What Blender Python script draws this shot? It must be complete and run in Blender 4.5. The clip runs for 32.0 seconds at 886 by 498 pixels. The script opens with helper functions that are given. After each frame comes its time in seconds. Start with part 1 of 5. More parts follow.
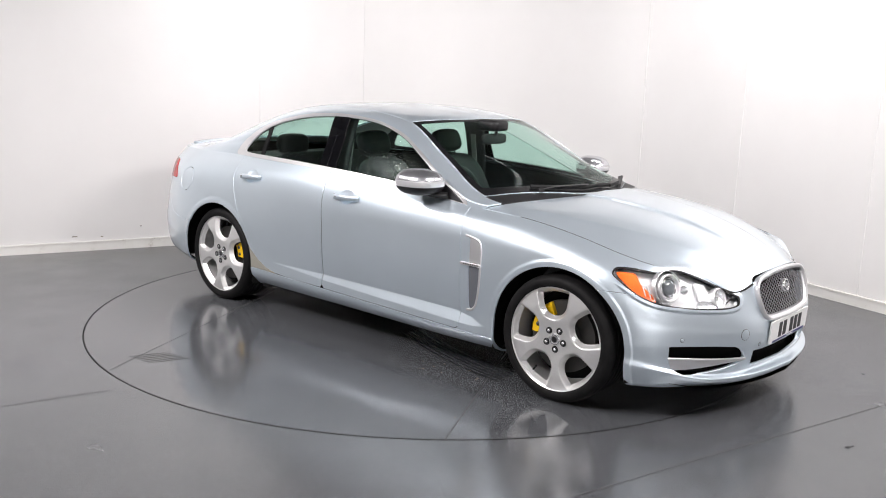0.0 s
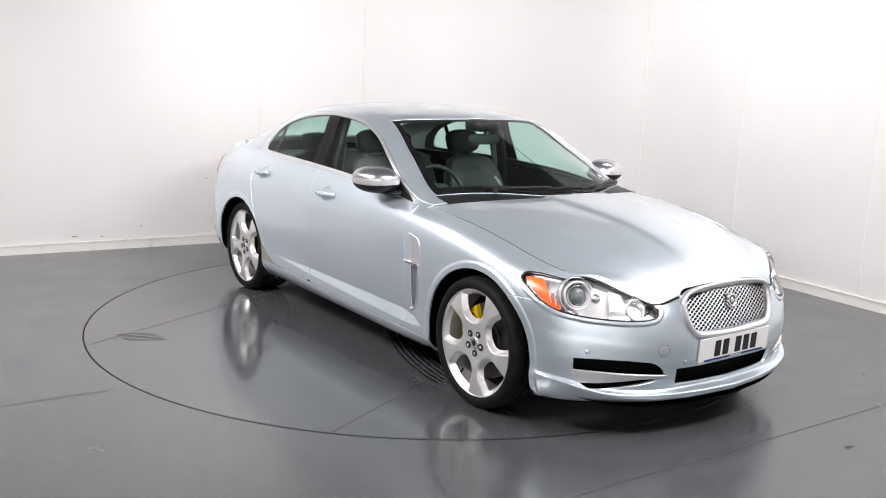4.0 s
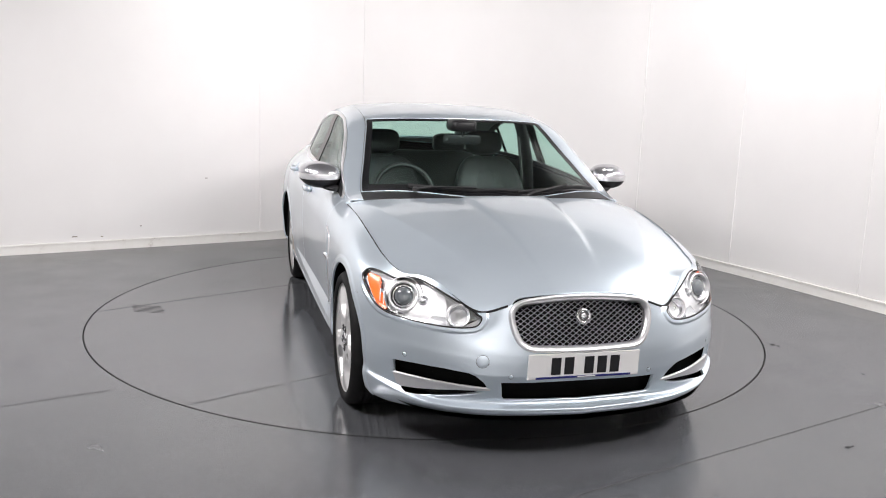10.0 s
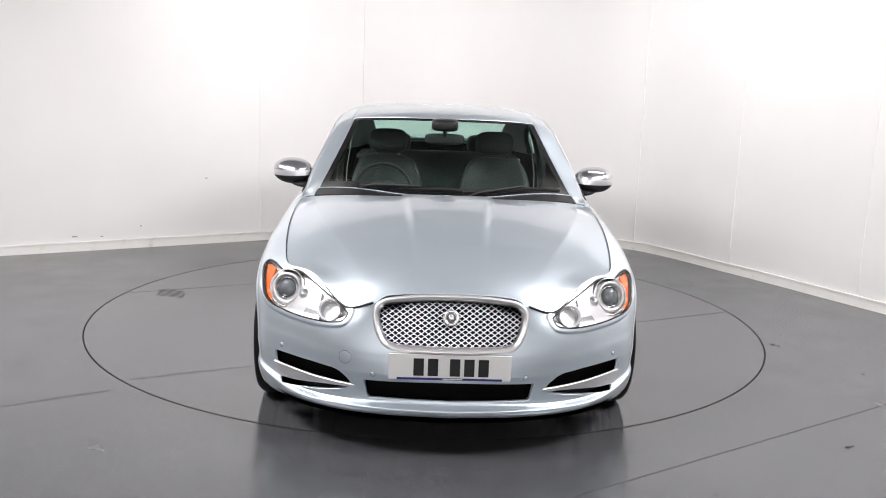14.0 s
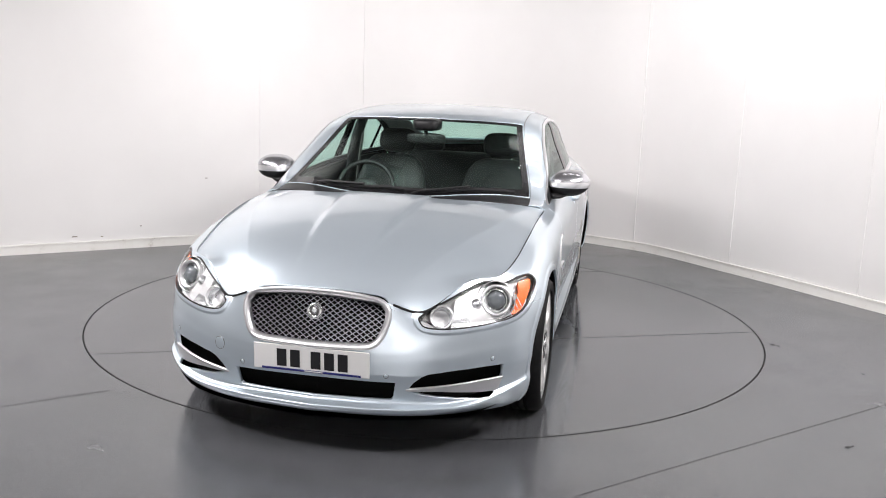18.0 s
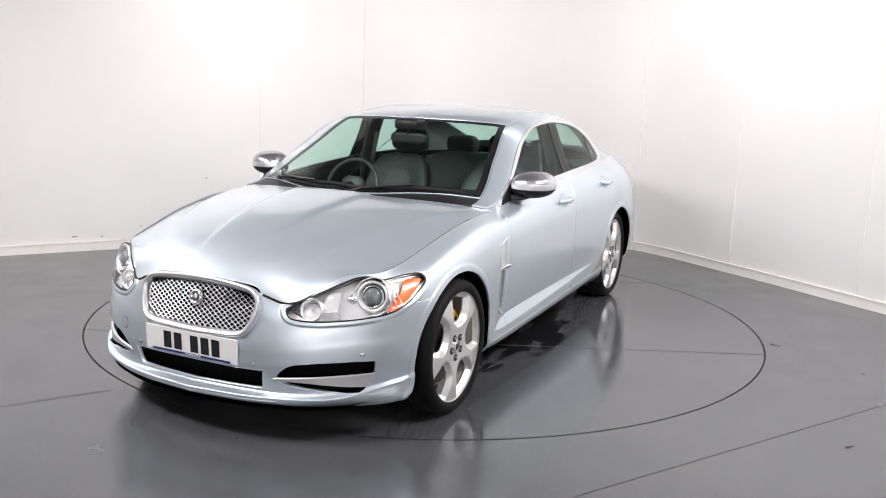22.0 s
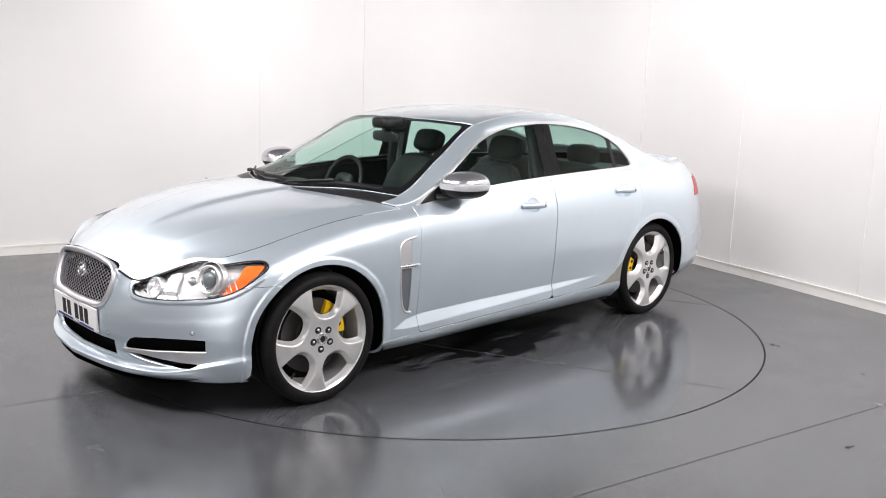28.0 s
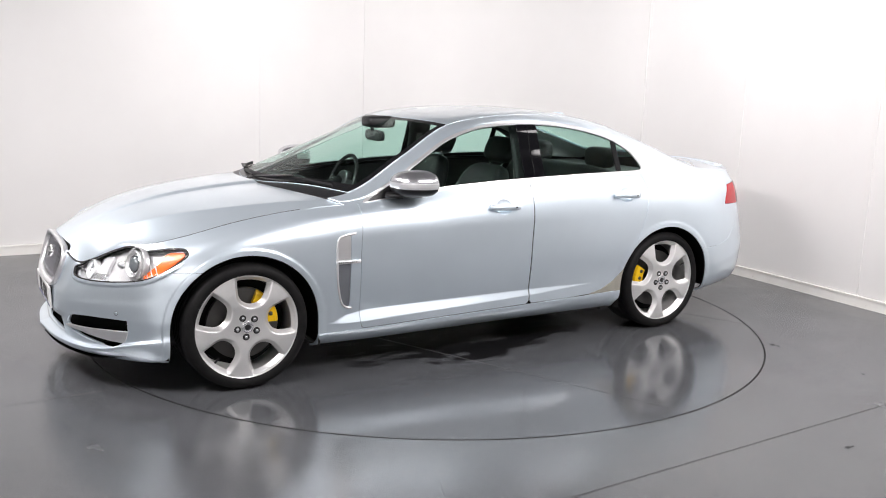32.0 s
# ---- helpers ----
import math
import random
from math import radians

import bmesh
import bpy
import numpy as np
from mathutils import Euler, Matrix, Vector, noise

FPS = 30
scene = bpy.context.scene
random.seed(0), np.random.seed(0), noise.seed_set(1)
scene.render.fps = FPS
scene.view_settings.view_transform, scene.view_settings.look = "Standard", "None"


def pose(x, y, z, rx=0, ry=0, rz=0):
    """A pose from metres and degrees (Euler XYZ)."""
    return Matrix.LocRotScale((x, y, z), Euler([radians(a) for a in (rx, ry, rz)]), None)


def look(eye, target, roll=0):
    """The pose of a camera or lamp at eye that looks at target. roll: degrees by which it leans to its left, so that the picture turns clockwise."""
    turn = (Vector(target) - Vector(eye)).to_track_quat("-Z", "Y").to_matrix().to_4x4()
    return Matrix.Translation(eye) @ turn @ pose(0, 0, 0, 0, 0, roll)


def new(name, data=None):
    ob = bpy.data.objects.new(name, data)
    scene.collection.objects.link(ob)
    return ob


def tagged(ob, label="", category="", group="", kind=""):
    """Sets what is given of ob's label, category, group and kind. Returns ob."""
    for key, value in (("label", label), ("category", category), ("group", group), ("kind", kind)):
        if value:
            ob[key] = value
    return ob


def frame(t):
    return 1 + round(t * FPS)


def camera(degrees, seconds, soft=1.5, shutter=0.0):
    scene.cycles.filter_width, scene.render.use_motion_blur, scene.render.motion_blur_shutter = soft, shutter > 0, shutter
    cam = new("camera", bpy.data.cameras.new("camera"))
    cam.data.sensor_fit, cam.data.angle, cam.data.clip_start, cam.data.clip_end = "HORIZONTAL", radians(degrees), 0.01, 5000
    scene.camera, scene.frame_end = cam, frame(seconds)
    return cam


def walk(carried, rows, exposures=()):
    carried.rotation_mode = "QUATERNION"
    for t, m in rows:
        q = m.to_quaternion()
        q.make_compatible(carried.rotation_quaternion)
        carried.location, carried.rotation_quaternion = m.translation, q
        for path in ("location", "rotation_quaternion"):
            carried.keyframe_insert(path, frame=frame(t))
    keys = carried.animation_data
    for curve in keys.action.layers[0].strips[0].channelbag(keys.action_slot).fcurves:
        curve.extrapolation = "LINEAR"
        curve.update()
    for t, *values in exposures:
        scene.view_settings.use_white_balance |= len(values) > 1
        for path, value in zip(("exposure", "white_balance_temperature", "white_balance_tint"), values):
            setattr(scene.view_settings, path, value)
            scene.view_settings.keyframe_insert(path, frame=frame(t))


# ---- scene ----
# Camera: fixed on a stand in front of the turntable.
EYE = (0.0, -6.097, 1.612)
cam = camera(53.23, 32.0, soft=1.0)
AIM = look(EYE, (0.0938, -0.201, 0.505), 2.009)
walk(cam, [(0.0, AIM), (32.0, AIM)])
scene.view_settings.exposure = 0.0


# World: a windowless studio, so only a faint grey beyond the walls.
world = bpy.data.worlds.new("world")
scene.world = world
world.use_nodes = True
world.node_tree.nodes["Background"].inputs[0].default_value = (0.6, 0.62, 0.65, 1)
world.node_tree.nodes["Background"].inputs[1].default_value = 0.05


def area_lamp(name, eye, target, w, h, watts, spread, colour=(1, 0.955, 0.962)):
    data = bpy.data.lights.new(name, "AREA")
    data.shape, data.size, data.size_y, data.energy, data.color = "RECTANGLE", w, h, watts, colour
    data.spread = radians(spread)
    ob = new(name, data)
    ob.matrix_world = look(eye, target)
    return ob


# Unseen light panels added below the ceiling; those along the walls are gridded to light the walls.
LAMPS = [
    ((-2.6, -3.2, 3.35), (0.2, 0.3, 0.4), 2.0, 0.9, 222, 180),
    ((2.6, -3.2, 3.35), (-0.2, 0.3, 0.4), 2.0, 0.9, 200, 180),
    ((-3.6, -0.9, 3.2), (-2.4, -0.8, 0), 0.6, 0.25, 46, 130),
    ((3.4, -1.0, 3.2), (2.4, -0.9, 0), 0.8, 0.4, 29, 150),
    ((-0.7, 0.2, 3.42), (-1.7, 2.9, 1.5), 1.0, 0.4, 26, 110),
    ((1.5, 0.5, 3.42), (2.2, 2.7, 0.7), 1.6, 0.5, 66, 160),
    # Added fill: bounces off the wall behind the camera onto the car's front.
    ((0.0, -6.6, 3.35), (0.0, -9.0, 0.9), 3.2, 0.9, 350, 150),
]
for eye, target, lw, lh, watts, spread in LAMPS:
    area_lamp("added_panel", eye, target, lw, lh, watts, spread)


# ---- materials ----
def mat(name, colour, rough=0.5, metal=0.0, **more):
    m = bpy.data.materials.new(name)
    m.use_nodes = True
    b = m.node_tree.nodes["Principled BSDF"]
    b.inputs["Base Color"].default_value = (*colour, 1)
    b.inputs["Roughness"].default_value = rough
    b.inputs["Metallic"].default_value = metal
    for key, value in more.items():
        b.inputs[key.replace("_", " ")].default_value = value
    return m


def node(m, kind, **values):
    n = m.node_tree.nodes.new(kind)
    for key, value in values.items():
        n.inputs[key.replace("_", " ")].default_value = value
    return n


def link(m, a, out, b, into):
    m.node_tree.links.new(a.outputs[out], b.inputs[into])


def bsdf(m):
    return m.node_tree.nodes["Principled BSDF"]


def ramp(m, source, out, stops):
    r = m.node_tree.nodes.new("ShaderNodeValToRGB")
    e = r.color_ramp.elements
    while len(e) < len(stops):
        e.new(0.5)
    for k, (pos, c) in enumerate(stops):
        e[k].position, e[k].color = pos, (*c, 1)
    link(m, source, out, r, "Fac")
    return r


def mixed(m, fac, fac_out, a, b, mode="MIX"):
    """Mix of two colours; a and b are node outputs or colours, fac a node or a number."""
    x = m.node_tree.nodes.new("ShaderNodeMix")
    x.data_type, x.blend_type = "RGBA", mode
    if fac_out is None:
        x.inputs[0].default_value = fac
    else:
        m.node_tree.links.new(fac.outputs[fac_out], x.inputs[0])
    for slot, v in ((6, a), (7, b)):
        if isinstance(v, tuple):
            x.inputs[slot].default_value = (*v, 1)
        else:
            m.node_tree.links.new(v, x.inputs[slot])
    return x


def coords(m, scale=1.0, kind="Object"):
    c = m.node_tree.nodes.new("ShaderNodeTexCoord")
    v = m.node_tree.nodes.new("ShaderNodeMapping")
    v.inputs["Scale"].default_value = (scale, scale, scale) if isinstance(scale, (int, float)) else scale
    link(m, c, kind, v, "Vector")
    return v


def noise_tex(m, scale, detail=3.0, rough=0.55, kind="Object"):
    n = node(m, "ShaderNodeTexNoise", Scale=scale, Detail=detail, Roughness=rough)
    link(m, coords(m, 1.0, kind), "Vector", n, "Vector")
    return n


def bumped(m, source, out, strength, distance):
    b = node(m, "ShaderNodeBump", Strength=strength, Distance=distance)
    link(m, source, out, b, "Height")
    link(m, b, "Normal", bsdf(m), "Normal")
    return b


def vinyl_material(name, gloss=0.26):
    """Dark grey speckled safety vinyl: pale and dark flecks, sparkle grains, scuffs and dull patches."""
    m = mat(name, (0.1, 0.1, 0.1), gloss, Specular_IOR_Level=0.85)
    tone = noise_tex(m, 1.1, 4.0)
    base = ramp(m, tone, "Fac", [(0.3, (0.037, 0.039, 0.043)), (0.7, (0.053, 0.056, 0.061))])
    last = base.outputs["Color"]
    for scale, cut, colour in ((150.0, 0.70, (0.15, 0.158, 0.17)), (165.0, 0.70, (0.012, 0.013, 0.014)), (240.0, 0.72, (0.42, 0.43, 0.45)), (200.0, 0.67, (0.095, 0.10, 0.108))):
        f = node(m, "ShaderNodeTexNoise", Scale=scale, Detail=1.0, Roughness=0.4)
        v = coords(m)
        v.inputs["Location"].default_value = (scale, cut * 31, 0)
        link(m, v, "Vector", f, "Vector")
        r = ramp(m, f, "Fac", [(cut - 0.10, (0, 0, 0)), (cut - 0.05, (1, 1, 1))])
        x = mixed(m, r, "Color", last, colour)
        last = x.outputs[2]
    # Mineral grains pressed into the sheet: small crisp pale and dark dots.
    for scale, part_of, size, colour in ((160.0, 0.34, 0.28, (0.11, 0.115, 0.124)), (140.0, 0.24, 0.28, (0.016, 0.017, 0.018)), (90.0, 0.07, 0.22, (0.36, 0.37, 0.39))):
        vo = node(m, "ShaderNodeTexVoronoi", Scale=scale)
        link(m, coords(m), "Vector", vo, "Vector")
        pick = ramp(m, vo, "Color", [(part_of - 0.01, (1, 1, 1)), (part_of, (0, 0, 0))])
        dot = ramp(m, vo, "Distance", [(size * 0.8, (1, 1, 1)), (size, (0, 0, 0))])
        both_ = mixed(m, 1.0, None, pick.outputs["Color"], dot.outputs["Color"], "MULTIPLY")
        x = m.node_tree.nodes.new("ShaderNodeMix")
        x.data_type = "RGBA"
        m.node_tree.links.new(both_.outputs[2], x.inputs[0])
        m.node_tree.links.new(last, x.inputs[6])
        x.inputs[7].default_value = (*colour, 1)
        last = x.outputs[2]
    m.node_tree.links.new(last, bsdf(m).inputs["Base Color"])
    wear = noise_tex(m, 2.3, 6.0, 0.62)
    rr = ramp(m, wear, "Fac", [(0.32, (gloss - 0.04,) * 3), (0.72, (gloss + 0.07,) * 3)])
    link(m, rr, "Color", bsdf(m), "Roughness")
    grain = noise_tex(m, 320.0, 2.0)
    bumped(m, grain, "Fac", 0.06, 0.0008)
    return m


def wall_material():
    """White painted board, faintly blotched with dust and roller marks."""
    m = mat("white_wall_paint", (0.8, 0.79, 0.77), 0.42)
    big = noise_tex(m, 0.9, 4.0)
    c = ramp(m, big, "Fac", [(0.3, (0.70, 0.692, 0.682)), (0.7, (0.745, 0.738, 0.728))])
    link(m, c, "Color", bsdf(m), "Base Color")
    fine = noise_tex(m, 140.0, 2.0)
    bumped(m, fine, "Fac", 0.05, 0.002)
    return m


def scuffed_white():
    m = mat("scuffed_white_gloss", (0.78, 0.77, 0.74), 0.35)
    a = noise_tex(m, 7.0, 6.0, 0.7)
    c = ramp(m, a, "Fac", [(0.3, (0.80, 0.79, 0.765)), (0.60, (0.76, 0.745, 0.71)), (0.72, (0.5, 0.47, 0.43))])
    link(m, c, "Color", bsdf(m), "Base Color")
    return m


WALL = wall_material()
SKIRT = scuffed_white()
VINYL = vinyl_material("speckled_grey_vinyl", 0.21)
DISC_VINYL = vinyl_material("worn_grey_vinyl", 0.125)
JOINT = mat("dark_joint", (0.02, 0.02, 0.021), 0.6)
SEAM = mat("vinyl_weld", (0.06, 0.061, 0.063), 0.45)
CEIL = mat("ceiling_grey", (0.27, 0.27, 0.27), 0.9)
LAMP_FRAME = mat("lamp_frame_white", (0.8, 0.8, 0.8), 0.4)
GRIME = mat("brown_grime", (0.16, 0.13, 0.1), 0.7)


# ---- mesh helpers ----
def mesh_of(name, verts, faces, material=None, smooth=False):
    me = bpy.data.meshes.new(name)
    me.from_pydata([tuple(v) for v in verts], [], [tuple(f) for f in faces])
    if smooth:
        me.polygons.foreach_set("use_smooth", [True] * len(me.polygons))
    if material:
        me.materials.append(material)
    return me


def part(name, bm, material, parent, label="", smooth=False):
    """Links a bmesh, or a mesh, as one object under a thing or a part."""
    if isinstance(bm, bmesh.types.BMesh):
        me = bpy.data.meshes.new(name)
        bmesh.ops.recalc_face_normals(bm, faces=bm.faces)
        bm.to_mesh(me)
        bm.free()
        me.materials.append(material)
        if smooth:
            me.polygons.foreach_set("use_smooth", [True] * len(me.polygons))
    else:
        me = bm
        if not me.materials:
            me.materials.append(material)
    ob = new(name, me)
    ob.parent = parent
    if label:
        tagged(ob, label)
    return ob


def box(bm, lo, hi, bevel=0.0, m=None):
    """Adds a box with bevelled edges to bm."""
    r = bmesh.ops.create_cube(bm, size=1.0)
    vs = r["verts"]
    for v in vs:
        v.co = Vector([lo[k] + (v.co[k] + 0.5) * (hi[k] - lo[k]) for k in range(3)])
    if bevel:
        es = list({e for v in vs for e in v.link_edges})
        out = bmesh.ops.bevel(bm, geom=es, offset=bevel, segments=2, affect="EDGES", profile=0.6)
        vs = list({v for f in out["faces"] for v in f.verts} | {v for v in vs if v.is_valid})
    if m is not None:
        bmesh.ops.transform(bm, matrix=m, verts=vs)
    return vs


def prism(poly, z0, z1):
    """A closed prism over a plan polygon."""
    n = len(poly)
    verts = [(x, y, z0) for x, y in poly] + [(x, y, z1) for x, y in poly]
    faces = [tuple(range(n - 1, -1, -1)), tuple(range(n, 2 * n))]
    faces += [(k, (k + 1) % n, n + (k + 1) % n, n + k) for k in range(n)]
    return verts, faces


# ---- the studio ----
PLAN = [(-8.64, -9.0), (-8.64, -1.30), (-1.69, 2.66), (-0.73, 3.31), (-0.35, 3.50), (0.05, 3.62), (0.45, 3.65), (0.85, 3.57), (1.22, 3.41), (1.56, 3.20), (1.84, 2.98),
        (2.08, 2.79), (2.73, 1.79), (3.36, 0.63), (6.23, -4.64), (6.23, -9.0)]
WALL_H, THICK, RING = 3.5, 0.12, 2.266


def offset_plan(d):
    """The plan's outline moved outwards by d."""
    out, n = [], len(PLAN)
    for k in range(n):
        a, b, c = (Vector(PLAN[(k + j) % n]) for j in (-1, 0, 1))
        u, v = (b - a).normalized(), (c - b).normalized()
        nu, nv = Vector((-u.y, u.x)), Vector((-v.y, v.x))
        w = (nu + nv).normalized()
        out.append(b + w * d / max(0.3, w.dot(nu)))
    return out


OUTER = offset_plan(THICK)


def bent(points, n):
    """A smooth plan curve through points, as n places."""
    P = np.array(points, float)
    keys = np.concatenate([[0], np.cumsum(np.linalg.norm(np.diff(P, axis=0), axis=1))])
    d = np.diff(keys)
    sl = np.diff(P, axis=0) / d[:, None]
    tan = np.concatenate([sl[:1], (sl[:-1] * d[1:, None] + sl[1:] * d[:-1, None]) / (d[1:] + d[:-1])[:, None], sl[-1:]])
    out = []
    for v in np.linspace(0, keys[-1], n):
        k = min(int(np.searchsorted(keys, v, side="right")) - 1, len(d) - 1)
        u = (v - keys[k]) / d[k]
        out.append((2 * u**3 - 3 * u**2 + 1) * P[k] + (u**3 - 2 * u**2 + u) * d[k] * tan[k] + (3 * u**2 - 2 * u**3) * P[k + 1] + (u**3 - u**2) * d[k] * tan[k + 1])
    return [Vector(p) for p in out]


def ribbon(path, d0, d1, z0, z1, base=0):
    """A bar along a plan path between two distances outwards from it, with a smooth inner face."""
    inn, out = [], []
    for k, p in enumerate(path):
        t = (path[min(k + 1, len(path) - 1)] - path[max(k - 1, 0)]).normalized()
        n = Vector((-t.y, t.x))
        inn.append(p + n * d0)
        out.append(p + n * d1)
    m = len(path)
    rows = [(inn, z0), (inn, z1), (inn, z1), (out, z1), (out, z1), (out, z0), (out, z0), (inn, z0)]
    verts = [(q.x, q.y, z) for line, z in rows for q in line]
    faces = []
    for r in (0, 2, 4, 6):
        a, b = base + r * m, base + (r + 1) * m
        faces += [(a + k, b + k, b + k + 1, a + k + 1) for k in range(m - 1)]
    return verts, faces


# The back wall is one bowed sheet between the two straight side walls.
BEND = bent(PLAN[2:14], 120)
for k in list(range(0, 2)) + list(range(13, len(PLAN))) + [-1]:
    k2 = (k + 1) % len(PLAN)
    if k == -1:
        name, path = "wall_back", BEND
    else:
        name, path = "wall_%d" % (k + 1), [Vector(PLAN[k]), Vector(PLAN[k2])]
    v, f = ribbon(path, 0.0, THICK, 0.0, WALL_H)
    tagged(new(name, mesh_of("wall", v, f, WALL, smooth=True)), "plain white painted studio wall", "wall", kind="structure")
    v, f = ribbon(path, -0.016, -0.003, 0.0, 0.074)
    v2, f2 = ribbon(path, -0.022, -0.003, 0.0745, 0.088, len(v))
    tagged(new("baseboard", mesh_of("baseboard", v + v2, f + f2, SKIRT, smooth=True)), "low white scuffed skirting board along the wall", "skirting board", kind="structure")

# Joint strips over the wall board seams.
for k in (2, 3, 11, 12, 13):
    a, b, c = (Vector(PLAN[j]) for j in (k - 1, k, k + 1))
    u, v = (b - a).normalized(), (c - b).normalized()
    q = [b - u * 0.014, b, b + v * 0.014]
    nrm = (Vector((u.y, -u.x)) + Vector((v.y, -v.x))).normalized() * 0.006
    v_, f_ = prism([q[0] + nrm, q[1] + nrm * 1.1, q[2] + nrm, q[2] - nrm * 0.5, q[1] - nrm * 0.5, q[0] - nrm * 0.5], 0.09, WALL_H)
    tagged(new("trim", mesh_of("trim", v_, f_, WALL)), "thin white vertical joint strip between wall panels", "trim", kind="structure")

v, f = prism([tuple(p) for p in OUTER], WALL_H, WALL_H + 0.1)
tagged(new("ceiling", mesh_of("ceiling", v, f, CEIL)), "plain dark grey studio ceiling", "ceiling", kind="structure")

# Floor sheet with a round hole for the turntable.
N = 160
ring = [(math.cos(2 * math.pi * k / N), math.sin(2 * math.pi * k / N)) for k in range(N)]
verts, faces = [], []
for x, y in ring:
    r = RING + 0.007
    verts += [(x * r, y * r, 0.0), (x * r, y * r, -0.05), (x * 14, y * 14, 0.0)]
for k in range(N):
    a, b = 3 * k, 3 * ((k + 1) % N)
    faces += [(a, a + 2, b + 2, b), (a + 1, a, b, b + 1)]
tagged(new("floor", mesh_of("floor", verts, faces, VINYL)), "dark grey speckled glossy vinyl studio floor", "floor", kind="structure")
verts, faces = prism([(x * (RING + 0.1), y * (RING + 0.1)) for x, y in ring], -0.10, -0.046)
tagged(new("floor_pit", mesh_of("floor_pit", verts, faces, JOINT)), "dark pit below the turntable's gap", "floor", kind="structure")

# Weld lines between the vinyl sheets, parallel to the long wall.
SEAM_DIR = Vector((0.8434, 0.5373))


def weld(name, p, d, length, z, wide, material, parent=None):
    n = Vector((-d.y, d.x)) * wide / 2
    a, b = Vector(p), Vector(p) + d * length
    v, f = prism([a - n, b - n, b + n, a + n], z - 0.004, z + 0.0012)
    return new(name, mesh_of(name, v, f, material))


for start, length in (((-7.3, -5.363), 6.73), ((-4.0, -5.74), 12.5)):
    s = weld("floor_seam", start, SEAM_DIR, length, 0.0, 0.006, SEAM)
    tagged(s, "thin dark weld line between floor sheets", "floor", kind="structure")

# ---- turntable and motion tables ----
def heading(t):
    """Degrees by which the car's nose is turned from facing the camera."""
    return HEAD[0] + t * (HEAD[1] + t * (HEAD[2] + t * HEAD[3]))
HEAD = (48.668, -3.3420, -0.0078958, 0.00018351)
OFF_X, OFF_Y = 0.174, 0.068


def turn_rows(dx=0.0, dy=0.0, dz=0.0):
    """Poses of something that rides on the turntable, dx ahead and dy to the left of its hub."""
    rows = []
    for k in range(65):
        t = k * 0.5
        a = radians(heading(t) - 90)
        rows.append((t, pose(dx * math.cos(a) - dy * math.sin(a), dx * math.sin(a) + dy * math.cos(a), dz, 0, 0, math.degrees(a))))
    return rows


verts, faces = prism([(x * RING, y * RING) for x, y in ring], -0.04, 0.0)
turntable = new("turntable")
tagged(turntable, "round grey vinyl covered turntable set flush in the floor", "turntable")
part("platform", mesh_of("platform", verts, faces, DISC_VINYL), DISC_VINYL, turntable)


def flat_strip(path, wide, z0=-0.003, z1=0.0012):
    """A thin strip lying along a plan path."""
    P = [Vector(p) for p in path]
    verts, faces = [], []
    for k, p in enumerate(P):
        t = (P[min(k + 1, len(P) - 1)] - P[max(k - 1, 0)]).normalized()
        n = Vector((-t.y, t.x)) * wide / 2
        a, b = p + n, p - n
        verts += [(a.x, a.y, z0), (a.x, a.y, z1), (b.x, b.y, z1), (b.x, b.y, z0)]
    for k in range(len(P) - 1):
        o = 4 * k
        faces += [(o + j, o + j + 1, o + j + 5, o + j + 4) for j in range(3)]
    return verts, faces


# Weld lines of the turntable's own sheets.
weld_d, weld_n = Vector((0.4294, -0.9031)), Vector((0.9031, 0.4294))
for off in (0.717, -1.272):
    half = math.sqrt((RING - 0.004) ** 2 - off**2)
    v, f = flat_strip([weld_n * off - weld_d * half, weld_n * off + weld_d * half], 0.006)
    part("weld_line", mesh_of("weld_line", v, f, SEAM), SEAM, turntable, "thin dark weld line")
# Metal edge of the platform.
edge_v, edge_f = [], []
for k in range(N):
    x, y = ring[k]
    edge_v += [(x * (RING - 0.001), y * (RING - 0.001), -0.035), (x * (RING + 0.0008), y * (RING + 0.0008), -0.035), (x * (RING + 0.0008), y * (RING + 0.0008), 0.0008), (x * (RING - 0.003), y * (RING - 0.003), 0.0012)]
for k in range(N):
    a, b = 4 * k, 4 * ((k + 1) % N)
    edge_f += [(a + 1, b + 1, b + 2, a + 2), (a + 2, b + 2, b + 3, a + 3)]
part("platform_edge", mesh_of("platform_edge", edge_v, edge_f, JOINT), JOINT, turntable, "dark edge of the platform")
# Tyre prints left by the right front wheel, and a patch of short scuffs.
MARK = mat("tyre_print", (0.010, 0.010, 0.011), 0.30)
for k in range(6):
    path = []
    for j in range(15):
        u = j / 14
        path.append((1.25 - 1.0 * u, -0.80 + 0.034 * k + 0.30 * u**1.6))
    v, f = flat_strip(path, 0.011)
    part("tyre_print", mesh_of("tyre_print", v, f, MARK), MARK, turntable, "dark ribbed tyre print")
rng = random.Random(5)
for k in range(6):
    a = Vector((-0.50 + 0.035 * k, -2.02 + 0.004 * k))
    v, f = flat_strip([a, a + Vector((0.075, 0.20)) * rng.uniform(0.75, 1.1)], 0.009)
    part("scuff", mesh_of("scuff", v, f, MARK), MARK, turntable, "short dark scuff")
